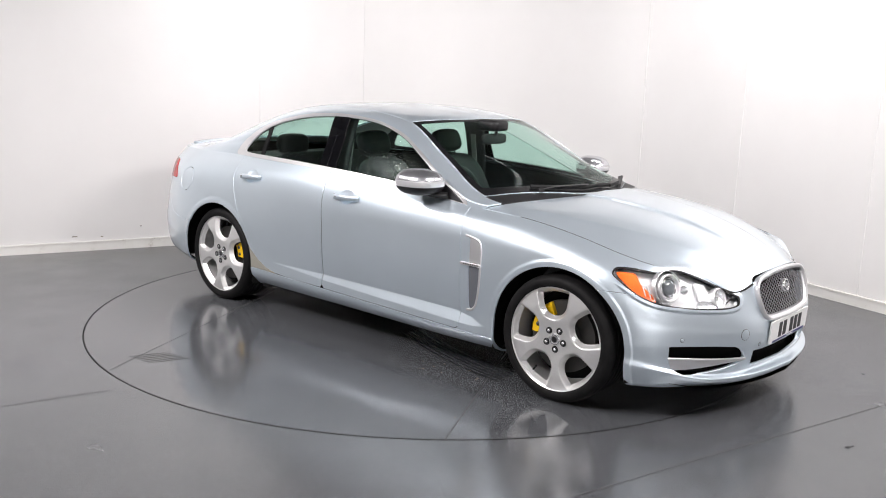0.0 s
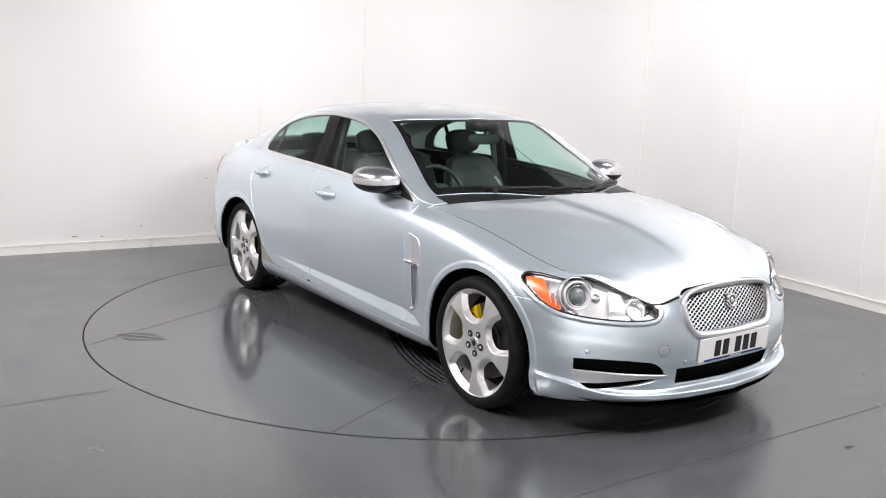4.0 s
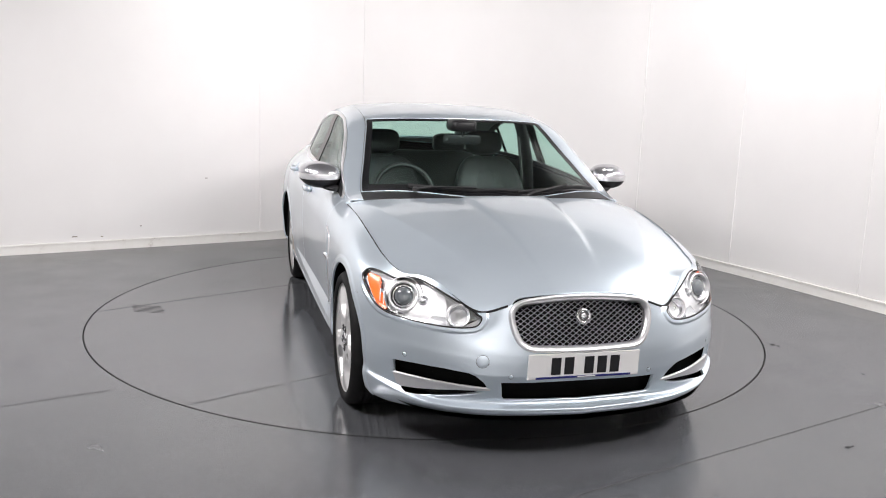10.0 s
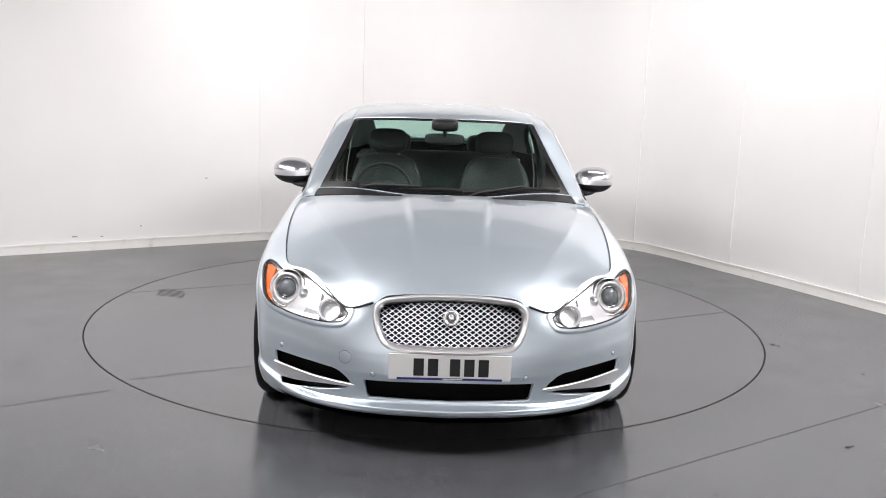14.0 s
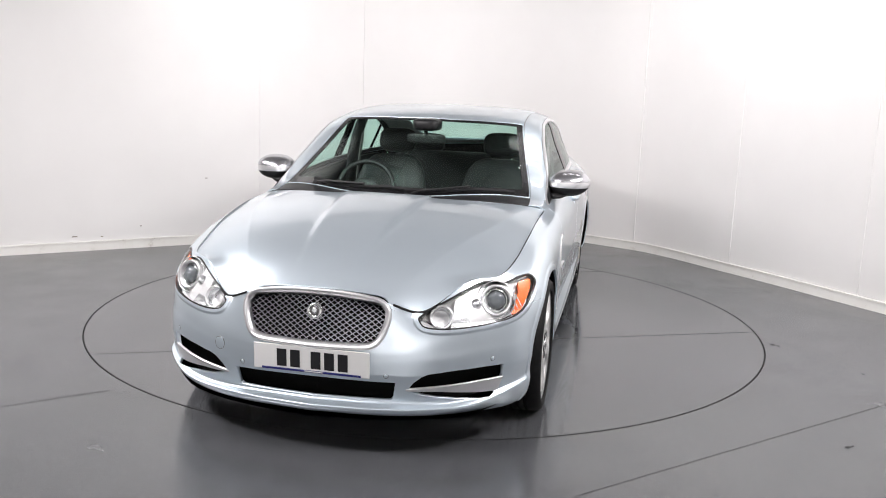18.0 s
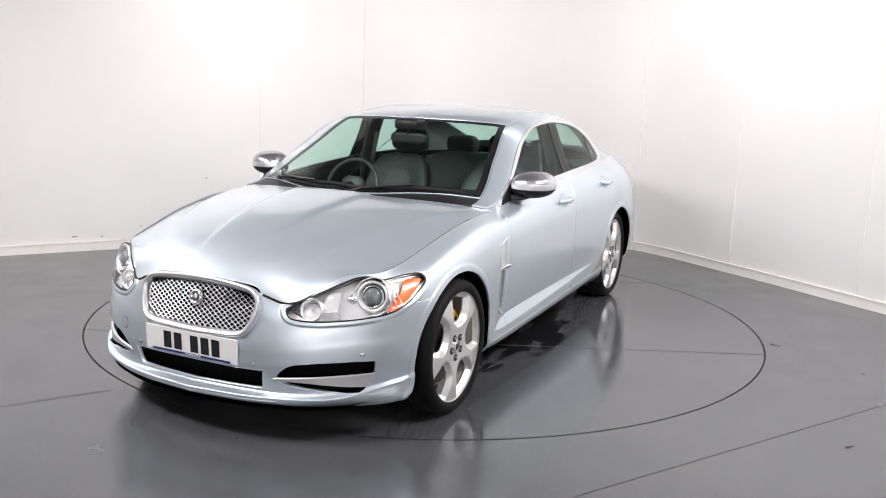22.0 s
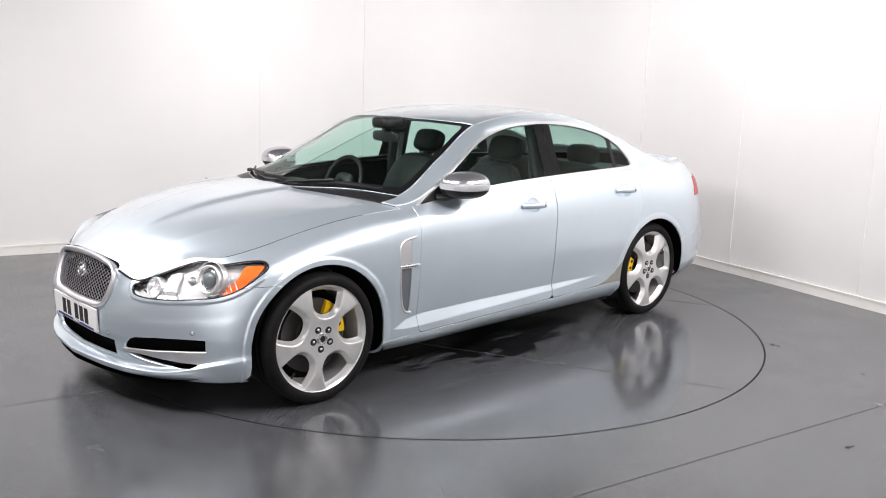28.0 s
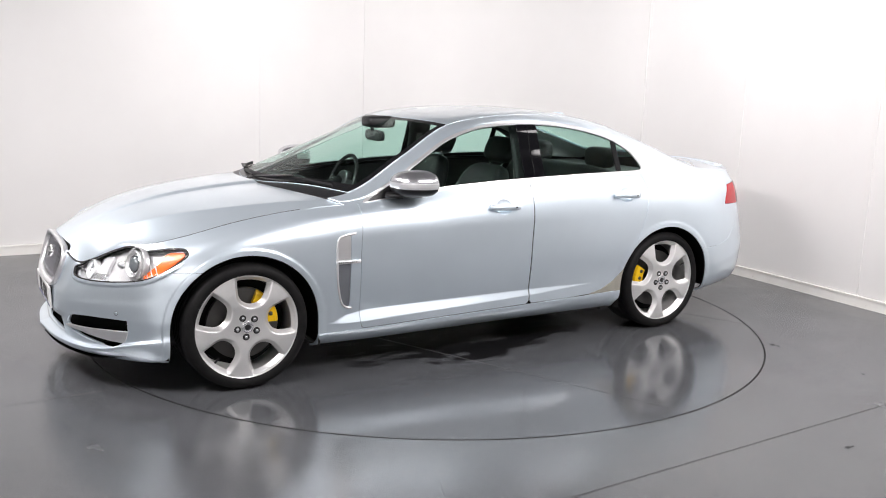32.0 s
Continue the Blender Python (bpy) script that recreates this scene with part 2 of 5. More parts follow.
# Drops and crumbs of dirt.
for k in range(26):
    x, y = rng.uniform(-1.6, 1.6), rng.uniform(-1.7, 1.7)
    if k < 10:
        x, y = 0.94 + rng.uniform(-0.22, 0.22), -0.87 + rng.uniform(-0.12, 0.1)
    r = rng.uniform(0.002, 0.006)
    v, f = prism([(x + r * math.cos(a) * 1.5, y + r * math.sin(a)) for a in (0, 1, 2, 3, 4, 5.2)], -0.002, 0.002)
    part("dirt_crumb", mesh_of("dirt_crumb", v, f, GRIME), GRIME, turntable)
for x, y, r in ((2.272, -0.531, 0.012), (2.30, -0.56, 0.006), (1.989, -2.216, 0.010), (2.02, -2.20, 0.005), (2.6, -1.1, 0.006), (-2.9, -0.4, 0.006), (1.2, -2.75, 0.005)):
    v, f = prism([(x + r * math.cos(a) * 1.4, y + r * math.sin(a)) for a in (0, 1, 2, 3, 4, 5.2)], 0.0, 0.003)
    tagged(new("dirt_crumb", mesh_of("dirt_crumb", v, f, JOINT)), "dark crumb of dirt on the vinyl floor", "dirt", "crumbs on the floor")
# Scuffs on the long wall.
for px_, py_, pz_, w_ in ((-3.203, 1.798, 0.13, 0.022), (-2.161, 2.392, 0.633, 0.014), (-3.0, 1.914, 0.12, 0.01), (-2.7, 2.085, 0.2, 0.008)):
    v, f = prism([(px_ - 0.869 * w_, py_ - 0.495 * w_), (px_ + 0.869 * w_, py_ + 0.495 * w_), (px_ + 0.869 * w_ + 0.002, py_ + 0.495 * w_ - 0.003), (px_ - 0.869 * w_ + 0.002, py_ - 0.495 * w_ - 0.003)], pz_, pz_ + 0.007)
    tagged(new("trim", mesh_of("trim", v, f, GRIME)), "small brown scuff on the white wall", "scuff", kind="structure")


def wet_floor(m):
    """Streaky wet dirt where the car stands: darker and glossier than the dry vinyl."""
    c = m.node_tree.nodes.new("ShaderNodeTexCoord")
    sep = node(m, "ShaderNodeSeparateXYZ")
    link(m, c, "Object", sep, "Vector")

    def calc(op, a, b=None):
        n = m.node_tree.nodes.new("ShaderNodeMath")
        n.operation = op
        for slot, v in ((0, a), (1, b)):
            if v is None:
                continue
            if isinstance(v, (int, float)):
                n.inputs[slot].default_value = v
            else:
                m.node_tree.links.new(v, n.inputs[slot])
        return n.outputs[0]
    ex = calc("POWER", calc("ABSOLUTE", calc("DIVIDE", calc("SUBTRACT", sep.outputs["X"], 0.15), 1.15)), 4.0)
    ey_ = calc("POWER", calc("ABSOLUTE", calc("DIVIDE", calc("SUBTRACT", sep.outputs["Y"], 0.36), 0.86)), 4.0)
    zone = calc("SUBTRACT", 1.0, calc("MINIMUM", calc("ADD", ex, ey_), 1.0))
    streak = node(m, "ShaderNodeTexNoise", Scale=1.0, Detail=7.0, Roughness=0.68, Distortion=0.7)
    link(m, coords(m, (2.3, 8.0, 1.0)), "Vector", streak, "Vector")
    amount = calc("MULTIPLY", streak.outputs["Fac"], calc("POWER", zone, 0.5))
    mask = m.node_tree.nodes.new("ShaderNodeMapRange")
    mask.inputs["From Min"].default_value, mask.inputs["From Max"].default_value = 0.405, 0.455
    m.node_tree.links.new(amount, mask.inputs["Value"])
    old = bsdf(m).inputs["Base Color"].links[0].from_socket
    x = mixed(m, mask, "Result", old, (0.010, 0.010, 0.011))
    m.node_tree.links.new(x.outputs[2], bsdf(m).inputs["Base Color"])
    old = bsdf(m).inputs["Roughness"].links[0].from_socket
    x = mixed(m, mask, "Result", old, (0.05, 0.05, 0.05))
    m.node_tree.links.new(x.outputs[2], bsdf(m).inputs["Roughness"])


wet_floor(DISC_VINYL)

# ---- car materials ----
def paint_material():
    """Silver-blue metallic lacquer: fine flake under a glossy clear coat, with a little dust."""
    m = mat("silver_blue_metallic_paint", (0.60, 0.665, 0.735), 0.3, 0.76, Coat_Weight=1.0, Coat_Roughness=0.02, Coat_IOR=1.5)
    tone = noise_tex(m, 1.4, 3.0)
    dust = ramp(m, tone, "Fac", [(0.35, (0.94, 0.94, 0.94)), (0.7, (1, 1, 1))])
    c2 = mixed(m, 1.0, None, (0.735, 0.83, 0.905), dust.outputs["Color"], "MULTIPLY")
    m.node_tree.links.new(c2.outputs[2], bsdf(m).inputs["Base Color"])
    r = ramp(m, noise_tex(m, 9.0, 5.0, 0.6), "Fac", [(0.3, (0.32, 0.32, 0.32)), (0.75, (0.37, 0.37, 0.37))])
    link(m, r, "Color", bsdf(m), "Roughness")
    return m


def glass_material(name, colour, rough=0.0):
    return mat(name, colour, rough, 0.0, Transmission_Weight=1.0, IOR=1.09)


def leather_material(name, a, b):
    m = mat(name, a, 0.5, Specular_IOR_Level=0.3)
    n = noise_tex(m, 3.0, 4.0)
    link(m, ramp(m, n, "Fac", [(0.3, a), (0.7, b)]), "Color", bsdf(m), "Base Color")
    v = node(m, "ShaderNodeTexVoronoi", Scale=260.0)
    link(m, coords(m), "Vector", v, "Vector")
    bumped(m, v, "Distance", 0.02, 0.001)
    return m


def rubber_material():
    m = mat("tyre_rubber", (0.010, 0.010, 0.011), 0.62, Specular_IOR_Level=0.16)
    n = noise_tex(m, 14.0, 5.0, 0.65)
    link(m, ramp(m, n, "Fac", [(0.35, (0.006, 0.006, 0.0065)), (0.75, (0.013, 0.0125, 0.0125))]), "Color", bsdf(m), "Base Color")
    bumped(m, noise_tex(m, 180.0, 2.0), "Fac", 0.15, 0.001)
    return m


def alloy_material():
    m = mat("silver_alloy", (0.7, 0.7, 0.7), 0.34, 0.64, Coat_Weight=0.4, Coat_Roughness=0.06)
    n = noise_tex(m, 11.0, 5.0, 0.65)
    link(m, ramp(m, n, "Fac", [(0.3, (0.80, 0.80, 0.795)), (0.72, (0.72, 0.718, 0.71))]), "Color", bsdf(m), "Base Color")
    return m


PAINT = paint_material()
DIRTY = mat("road_dirt_on_paint", (0.30, 0.29, 0.25), 0.6, 0.2)
CHROME = mat("polished_chrome", (0.82, 0.82, 0.83), 0.07, 1.0)
SATIN = mat("satin_chrome", (0.72, 0.73, 0.75), 0.25, 0.85)
TRIM = mat("bright_trim", (0.84, 0.84, 0.85), 0.34, 0.85)
CAP = mat("mirror_cap_chrome", (0.66, 0.66, 0.69), 0.27, 1.0)
FRIT = mat("black_glass_border", (0.006, 0.006, 0.007), 0.25, Specular_IOR_Level=0.25)
ALLOY = alloy_material()
RUBBER = rubber_material()
BLACK = mat("black_trim", (0.010, 0.010, 0.011), 0.42, Specular_IOR_Level=0.35)
GLOSS_BLACK = mat("gloss_black_trim", (0.004, 0.004, 0.005), 0.06, Specular_IOR_Level=0.12)
VOID = mat("dark_cavity", (0.005, 0.005, 0.005), 0.8, Specular_IOR_Level=0.1)
GLASS = glass_material("green_tinted_glass", (0.70, 0.87, 0.81))
LENS = glass_material("clear_lens", (0.97, 0.98, 0.98))
PROJECTOR = mat("grey_projector_glass", (0.10, 0.11, 0.12), 0.05, 0.0, Coat_Weight=1.0, Coat_Roughness=0.03)
AMBER = mat("amber_reflector", (0.78, 0.105, 0.012), 0.25, 0.0, Coat_Weight=0.6)
RED = mat("red_lamp_lens", (0.40, 0.010, 0.016), 0.2, 0.0, Specular_IOR_Level=0.35)
REFLECTOR = mat("lamp_reflector", (0.68, 0.68, 0.69), 0.30, 0.5)
LEATHER = leather_material("charcoal_leather", (0.016, 0.017, 0.018), (0.025, 0.026, 0.027))
DASH = leather_material("dark_dash_skin", (0.020, 0.021, 0.022), (0.030, 0.031, 0.032))
LINING = mat("pale_grey_headlining", (0.30, 0.305, 0.30), 0.85)
BELT = mat("grey_belt_webbing", (0.30, 0.30, 0.29), 0.8)
MESH = mat("bright_mesh", (0.50, 0.50, 0.53), 0.28, 1.0)
VENT_MESH = mat("grey_vent_mesh", (0.17, 0.18, 0.20), 0.45, 0.4)
YELLOW = mat("yellow_caliper_paint", (0.85, 0.52, 0.01), 0.3)
DISC_STEEL = mat("brake_disc_steel", (0.10, 0.098, 0.095), 0.45, 0.8)
PLATE_WHITE = mat("number_plate_white", (0.78, 0.78, 0.77), 0.3)
INK = mat("black_ink", (0.012, 0.012, 0.014), 0.4)
BLUE_INK = mat("blue_strip", (0.02, 0.025, 0.16), 0.35)


# ---- surface tools: triangle sheets that carry position, normal and two parameters ----
def hermite(keys, pts, s, tight=False):
    """A smooth curve through pts (first axis) at the given keys; tight: with no overshoot between them."""
    keys, pts, s = np.asarray(keys, float), np.asarray(pts, float), np.asarray(s, float)
    d = np.diff(keys)
    sl = np.diff(pts, axis=0) / d.reshape(-1, *([1] * (pts.ndim - 1)))
    m = np.empty_like(pts)
    m[0], m[-1] = sl[0], sl[-1]
    w0, w1 = d[1:], d[:-1]
    shape = (-1, *([1] * (pts.ndim - 1)))
    m[1:-1] = (sl[:-1] * w0.reshape(shape) + sl[1:] * w1.reshape(shape)) / (w0 + w1).reshape(shape)
    if tight:
        a, b = sl[:-1], sl[1:]
        m[1:-1] = np.where(a * b > 0, np.sign(a) * np.minimum(np.abs(m[1:-1]), 2.2 * np.minimum(np.abs(a), np.abs(b))), 0)
    k = np.clip(np.searchsorted(keys, s, side="right") - 1, 0, len(d) - 1)
    h = d[k]
    u = ((s - keys[k]) / h).reshape(shape)
    h = h.reshape(shape)
    return ((2 * u**3 - 3 * u**2 + 1) * pts[k] + (u**3 - 2 * u**2 + u) * h * m[k]
            + (-2 * u**3 + 3 * u**2) * pts[k + 1] + (u**3 - u**2) * h * m[k + 1])


def sheet(P, S, T, flip=False):
    """A sheet from a grid of places P[a, b]; its columns: x y z, normal, s, t."""
    na, nb = P.shape[:2]
    n = np.cross(np.gradient(P, axis=0), np.gradient(P, axis=1))
    n /= np.linalg.norm(n, axis=2, keepdims=True) + 1e-12
    if flip:
        n = -n
    data = np.concatenate([P, n, np.broadcast_to(S[:, None, None], (na, nb, 1)), np.broadcast_to(T[None, :, None], (na, nb, 1))], 2).reshape(-1, 8)
    i = np.arange(na * nb).reshape(na, nb)
    a, b, c, d = i[:-1, :-1].ravel(), i[1:, :-1].ravel(), i[1:, 1:].ravel(), i[:-1, 1:].ravel()
    f = np.concatenate([np.stack([a, b, c], 1), np.stack([a, c, d], 1)])
    return data, (f[:, ::-1] if flip else f)


def cut(m, fun):
    """The part of the sheet where fun(columns) < 0."""
    A, F = m
    if not len(F):
        return m
    val = fun(A)
    val = np.where(np.abs(val) < 1e-7, 1e-7, val)
    neg = val[F] < 0
    cnt = neg.sum(1)
    out = [F[cnt == 3]]
    new_rows, key_of = [], {}
    base = len(A)
    for want in (1, 2):
        T = F[cnt == want]
        if not len(T):
            continue
        g = neg[cnt == want]
        lone = np.argmax(g if want == 1 else ~g, axis=1)
        r = np.arange(len(T))
        a, b, c = T[r, lone], T[r, (lone + 1) % 3], T[r, (lone + 2) % 3]

        def mid(p, q):
            lo, hi = np.minimum(p, q), np.maximum(p, q)
            ids = np.empty(len(p), int)
            for k, (x, y) in enumerate(zip(lo.tolist(), hi.tolist())):
                if (x, y) not in key_of:
                    key_of[(x, y)] = base + len(new_rows)
                    w = val[x] / (val[x] - val[y])
                    new_rows.append(A[x] * (1 - w) + A[y] * w)
                ids[k] = key_of[(x, y)]
            return ids
        ab, ac = mid(a, b), mid(a, c)
        if want == 1:
            out.append(np.stack([a, ab, ac], 1))
        else:
            out.append(np.stack([ab, b, c], 1))
            out.append(np.stack([ab, c, ac], 1))
    F2 = np.concatenate(out)
    A2 = np.concatenate([A, np.array(new_rows)]) if new_rows else A
    used, inv = np.unique(F2.ravel(), return_inverse=True)
    return A2[used], inv.reshape(-1, 3)


def distance(px, py, poly, closed=True):
    """Signed distance to a polygon, below zero inside."""
    poly = np.asarray(poly, float)
    best = np.full(len(px), 1e9)
    inside = np.zeros(len(px), bool)
    n = len(poly)
    for k in range(n):
        (x0, y0), (x1, y1) = poly[k], poly[(k + 1) % n]
        dx, dy = x1 - x0, y1 - y0
        u = np.clip(((px - x0) * dx + (py - y0) * dy) / (dx * dx + dy * dy + 1e-12), 0, 1)
        best = np.minimum(best, np.hypot(px - x0 - u * dx, py - y0 - u * dy))
        hit = ((y0 > py) != (y1 > py))
        if dy:
            hit &= px < x0 + (py - y0) * dx / dy
            inside ^= hit
    return np.where(inside, -best, best)


def rounded(poly, n=5):
    """A closed outline smoothed through its corner points."""
    P = np.asarray(poly, float)
    k = len(P)
    Q = np.concatenate([P[-2:], P, P[:3]])
    d = np.sqrt(np.linalg.norm(np.diff(Q, axis=0), axis=1) + 1e-9)
    keys = np.concatenate([[0], np.cumsum(d)])
    s = np.concatenate([np.linspace(keys[j], keys[j + 1], n, endpoint=False) for j in range(2, 2 + k)])
    return hermite(keys, Q, s)


def outside(fun, gap=0.0):
    return lambda A: gap - fun(A)


def inside(fun, gap=0.0):
    return lambda A: fun(A) + gap


def mirrored(m):
    A, F = m
    A = A.copy()
    A[:, 1] *= -1
    A[:, 4] *= -1
    return A, F[:, ::-1]


def joined(*ms):
    A, F, k = [], [], 0
    for a, f in ms:
        A.append(a)
        F.append(f + k)
        k += len(a)
    return np.concatenate(A), np.concatenate(F)


def moved(m, d):
    """The sheet moved along its normals by d (a number, or one for each vertex)."""
    A = m[0].copy()
    A[:, :3] += A[:, 3:6] * (d if np.isscalar(d) else d[:, None])
    return A, m[1]


def islands(m):
    """The separate pieces of a sheet, largest first."""
    A, F = m
    mark = np.arange(len(A))
    while True:
        low = mark[F].min(1)
        nxt = mark.copy()
        for c in range(3):
            np.minimum.at(nxt, F[:, c], low)
        nxt = nxt[nxt]
        if (nxt == mark).all():
            break
        mark = nxt
    out = []
    for k in np.unique(mark[F[:, 0]]):
        g = F[mark[F[:, 0]] == k]
        used, inv = np.unique(g.ravel(), return_inverse=True)
        out.append((A[used], inv.reshape(-1, 3)))
    return sorted(out, key=lambda p: -len(p[1]))


def rim_edges(F):
    e = np.concatenate([F[:, [0, 1]], F[:, [1, 2]], F[:, [2, 0]]])
    n = int(F.max()) + 1
    key = e[:, 0] * n + e[:, 1]
    back = e[:, 1] * n + e[:, 0]
    return e[~np.isin(key, back)]


def skin(name, m, material, parent, label="", thick=0.008, lip=0.0008, closed=False):
    """Links a sheet as one panel with a folded edge of the given depth; closed adds the back face."""
    A, F = m
    if not len(F):
        return None
    V, Nn, faces = A[:, :3], A[:, 3:6], F
    if thick:
        e = rim_edges(F)
        ids, inv = np.unique(e.ravel(), return_inverse=True)
        inv = inv.reshape(-1, 2)
        k = len(ids)
        out = np.zeros((k, 3))
        d = V[e[:, 1]] - V[e[:, 0]]
        side = np.cross(d, Nn[e[:, 0]])
        for c in (0, 1):
            np.add.at(out, inv[:, c], side)
        out /= np.linalg.norm(out, axis=1, keepdims=True) + 1e-12
        b = len(V)
        mid = V[ids] + out * lip - Nn[ids] * lip
        low = V[ids] + out * lip * 0.6 - Nn[ids] * thick
        mn = out * 0.8 + Nn[ids] * 0.6
        mn /= np.linalg.norm(mn, axis=1, keepdims=True)
        V = np.concatenate([V, mid, low])
        Nn = np.concatenate([Nn, mn, out])
        a0, a1 = e[:, 0], e[:, 1]
        m0, m1 = b + inv[:, 0], b + inv[:, 1]
        l0, l1 = m0 + k, m1 + k
        faces = np.concatenate([F, np.stack([a0, m0, m1], 1), np.stack([a0, m1, a1], 1), np.stack([m0, l0, l1], 1), np.stack([m0, l1, m1], 1)])
        if closed:
            b2 = len(V)
            V = np.concatenate([V, A[:, :3] - A[:, 3:6] * thick])
            Nn = np.concatenate([Nn, -A[:, 3:6]])
            faces = np.concatenate([faces, F[:, ::-1] + b2])
    me = bpy.data.meshes.new(name)
    me.vertices.add(len(V))
    me.vertices.foreach_set("co", V.ravel())
    me.loops.add(faces.size)
    me.loops.foreach_set("vertex_index", faces.ravel().astype(np.int32))
    me.polygons.add(len(faces))
    me.polygons.foreach_set("loop_start", np.arange(0, faces.size, 3, dtype=np.int32))
    me.update(calc_edges=True)
    me.polygons.foreach_set("use_smooth", [True] * len(faces))
    me.normals_split_custom_set_from_vertices([tuple(v) for v in Nn])
    return part(name, me, material, parent, label)


# ---- car body: stations from the tail's middle round the flank to the nose ----
# Each station: eight points from the sill's underside to the waist or bonnet edge.
def flank(x, ys, zs):
    return [(x, y, z) for y, z in zip(ys, zs)]


STATIONS = [
    [(-2.52, 0, 0.25), (-2.57, 0, 0.28), (-2.63, 0, 0.40), (-2.64, 0, 0.50), (-2.62, 0, 0.62), (-2.57, 0, 0.80), (-2.55, 0, 0.95), (-2.57, 0, 1.075)],
    [(-2.48, .36, 0.25), (-2.53, .37, 0.28), (-2.595, .38, 0.40), (-2.605, .38, 0.50), (-2.585, .38, 0.62), (-2.53, .38, 0.80), (-2.51, .37, 0.95), (-2.52, .33, 1.067)],
    [(-2.32, .66, 0.24), (-2.37, .69, 0.28), (-2.415, .705, 0.38), (-2.425, .71, 0.50), (-2.415, .70, 0.62), (-2.375, .69, 0.80), (-2.35, .66, 0.95), (-2.34, .58, 1.05)],
    [(-2.0, .79, 0.22), (-2.01, .855, 0.26), (-2.02, .892, 0.34), (-2.02, .902, 0.44), (-2.02, .905, 0.58), (-2.01, .893, 0.76), (-2.0, .835, 0.935), (-1.98, .71, 1.05)],
    flank(-1.45, (.80, .88, .915, .925, .938, .930, .878, .765), (.18, .205, .29, .40, .60, .79, .955, 1.058)),
    flank(-0.95, (.80, .888, .920, .910, .936, .930, .893, .825), (.17, .20, .295, .40, .61, .80, .955, 1.052)),
    flank(-0.35, (.80, .892, .924, .905, .935, .932, .898, .842), (.165, .195, .285, .39, .61, .80, .945, 1.036)),
    flank(0.30, (.80, .892, .925, .905, .935, .932, .895, .843), (.165, .185, .27, .38, .61, .79, .92, .998)),
    flank(0.85, (.80, .892, .922, .910, .936, .932, .895, .832), (.16, .18, .26, .37, .60, .77, .89, .940)),
    flank(1.20, (.80, .885, .92, .92, .938, .930, .885, .822), (.16, .185, .27, .38, .60, .765, .865, .915)),
    flank(1.50, (.80, .885, .915, .92, .937, .927, .880, .810), (.165, .19, .28, .39, .60, .738, .820, .864)),
    flank(1.74, (.80, .88, .905, .912, .922, .905, .858, .785), (.17, .19, .285, .40, .575, .69, .760, .803)),
    [(1.91, .79, .172), (1.928, .822, .178), (1.958, .858, .285), (1.957, .852, .40), (1.957, .84, .52), (1.947, .828, .61), (1.935, .79, .70), (1.91, .742, .767)],
    [(2.07, .655, .178), (2.104, .660, .184), (2.150, .688, .240), (2.135, .675, .40), (2.125, .675, .50), (2.105, .67, .585), (2.065, .645, .68), (2.02, .625, .755)],
    [(2.18, .44, .178), (2.235, .445, .188), (2.268, .45, .228), (2.264, .443, .38), (2.260, .447, .47), (2.243, .445, .54), (2.218, .443, .595), (2.187, .441, .640)],
    [(2.22, .30, .178), (2.278, .30, .190), (2.310, .30, .229), (2.297, .30, .38), (2.294, .30, .46), (2.275, .30, .54), (2.253, .305, .62), (2.233, .315, .680)],
    [(2.25, 0, .180), (2.314, 0, .192), (2.347, 0, .230), (2.305, 0, .37), (2.304, 0, .46), (2.287, 0, .55), (2.266, 0, .64), (2.244, 0, .719)],
]
ST = np.array(STATIONS)
# The doors' feet stand full over a tucked-in sill.
foot = np.interp(ST[:, 2, 0], [-1.45, -0.9, 1.2, 1.5], [0, 1, 1, 0]) * (ST[:, 2, 1] > 0.5)
ST[:, 1, 1] -= 0.022 * foot
ST[:, 2, 1] += 0.006 * foot
ST[:, 3, 1] = np.where(foot > 0, np.maximum(ST[:, 3, 1], 0.928 * foot + ST[:, 3, 1] * (1 - foot)), ST[:, 3, 1])
# Between lip and bumper face lies a ledge, set back at the nose and dying out towards the wheel.
crease = 0.5 * (ST[:, 2] + ST[:, 3])
for k, place in ((-5, (1.948, .846, .305)), (-4, (2.126, .670, .262)), (-3, (2.238, .440, .252)), (-2, (2.268, .30, .253)), (-1, (2.296, 0, .254))):
    crease[k] = place
ST = np.concatenate([ST[:, :3], crease[:, None], ST[:, 3:]], 1)
S_KEYS = np.concatenate([[0], np.cumsum(np.linalg.norm(np.diff(ST[:, 5], axis=0), axis=1))])
T_KEYS = np.concatenate([[0], np.cumsum(np.linalg.norm(np.diff(ST[6], axis=0), axis=1))])
SS = np.unique(np.concatenate([np.linspace(0, S_KEYS[-1], 400), np.linspace(S_KEYS[10], S_KEYS[-1], 240)]))
TT = np.unique(np.concatenate([np.linspace(0, T_KEYS[-1], 96), np.linspace(T_KEYS[1], T_KEYS[4], 50)]))
LOOPS = hermite(S_KEYS, ST, SS)
LOOPS[[0, -1], :, 1] = 0
BAND = hermite(T_KEYS, np.swapaxes(LOOPS, 0, 1), TT, True).swapaxes(0, 1)
EDGE = LOOPS[:, 8]


def edge_at(x):
    """The waist or bonnet edge's y and z at x."""
    return np.interp(x, EDGE[:, 0], EDGE[:, 1]), np.interp(x, EDGE[:, 0], EDGE[:, 2])


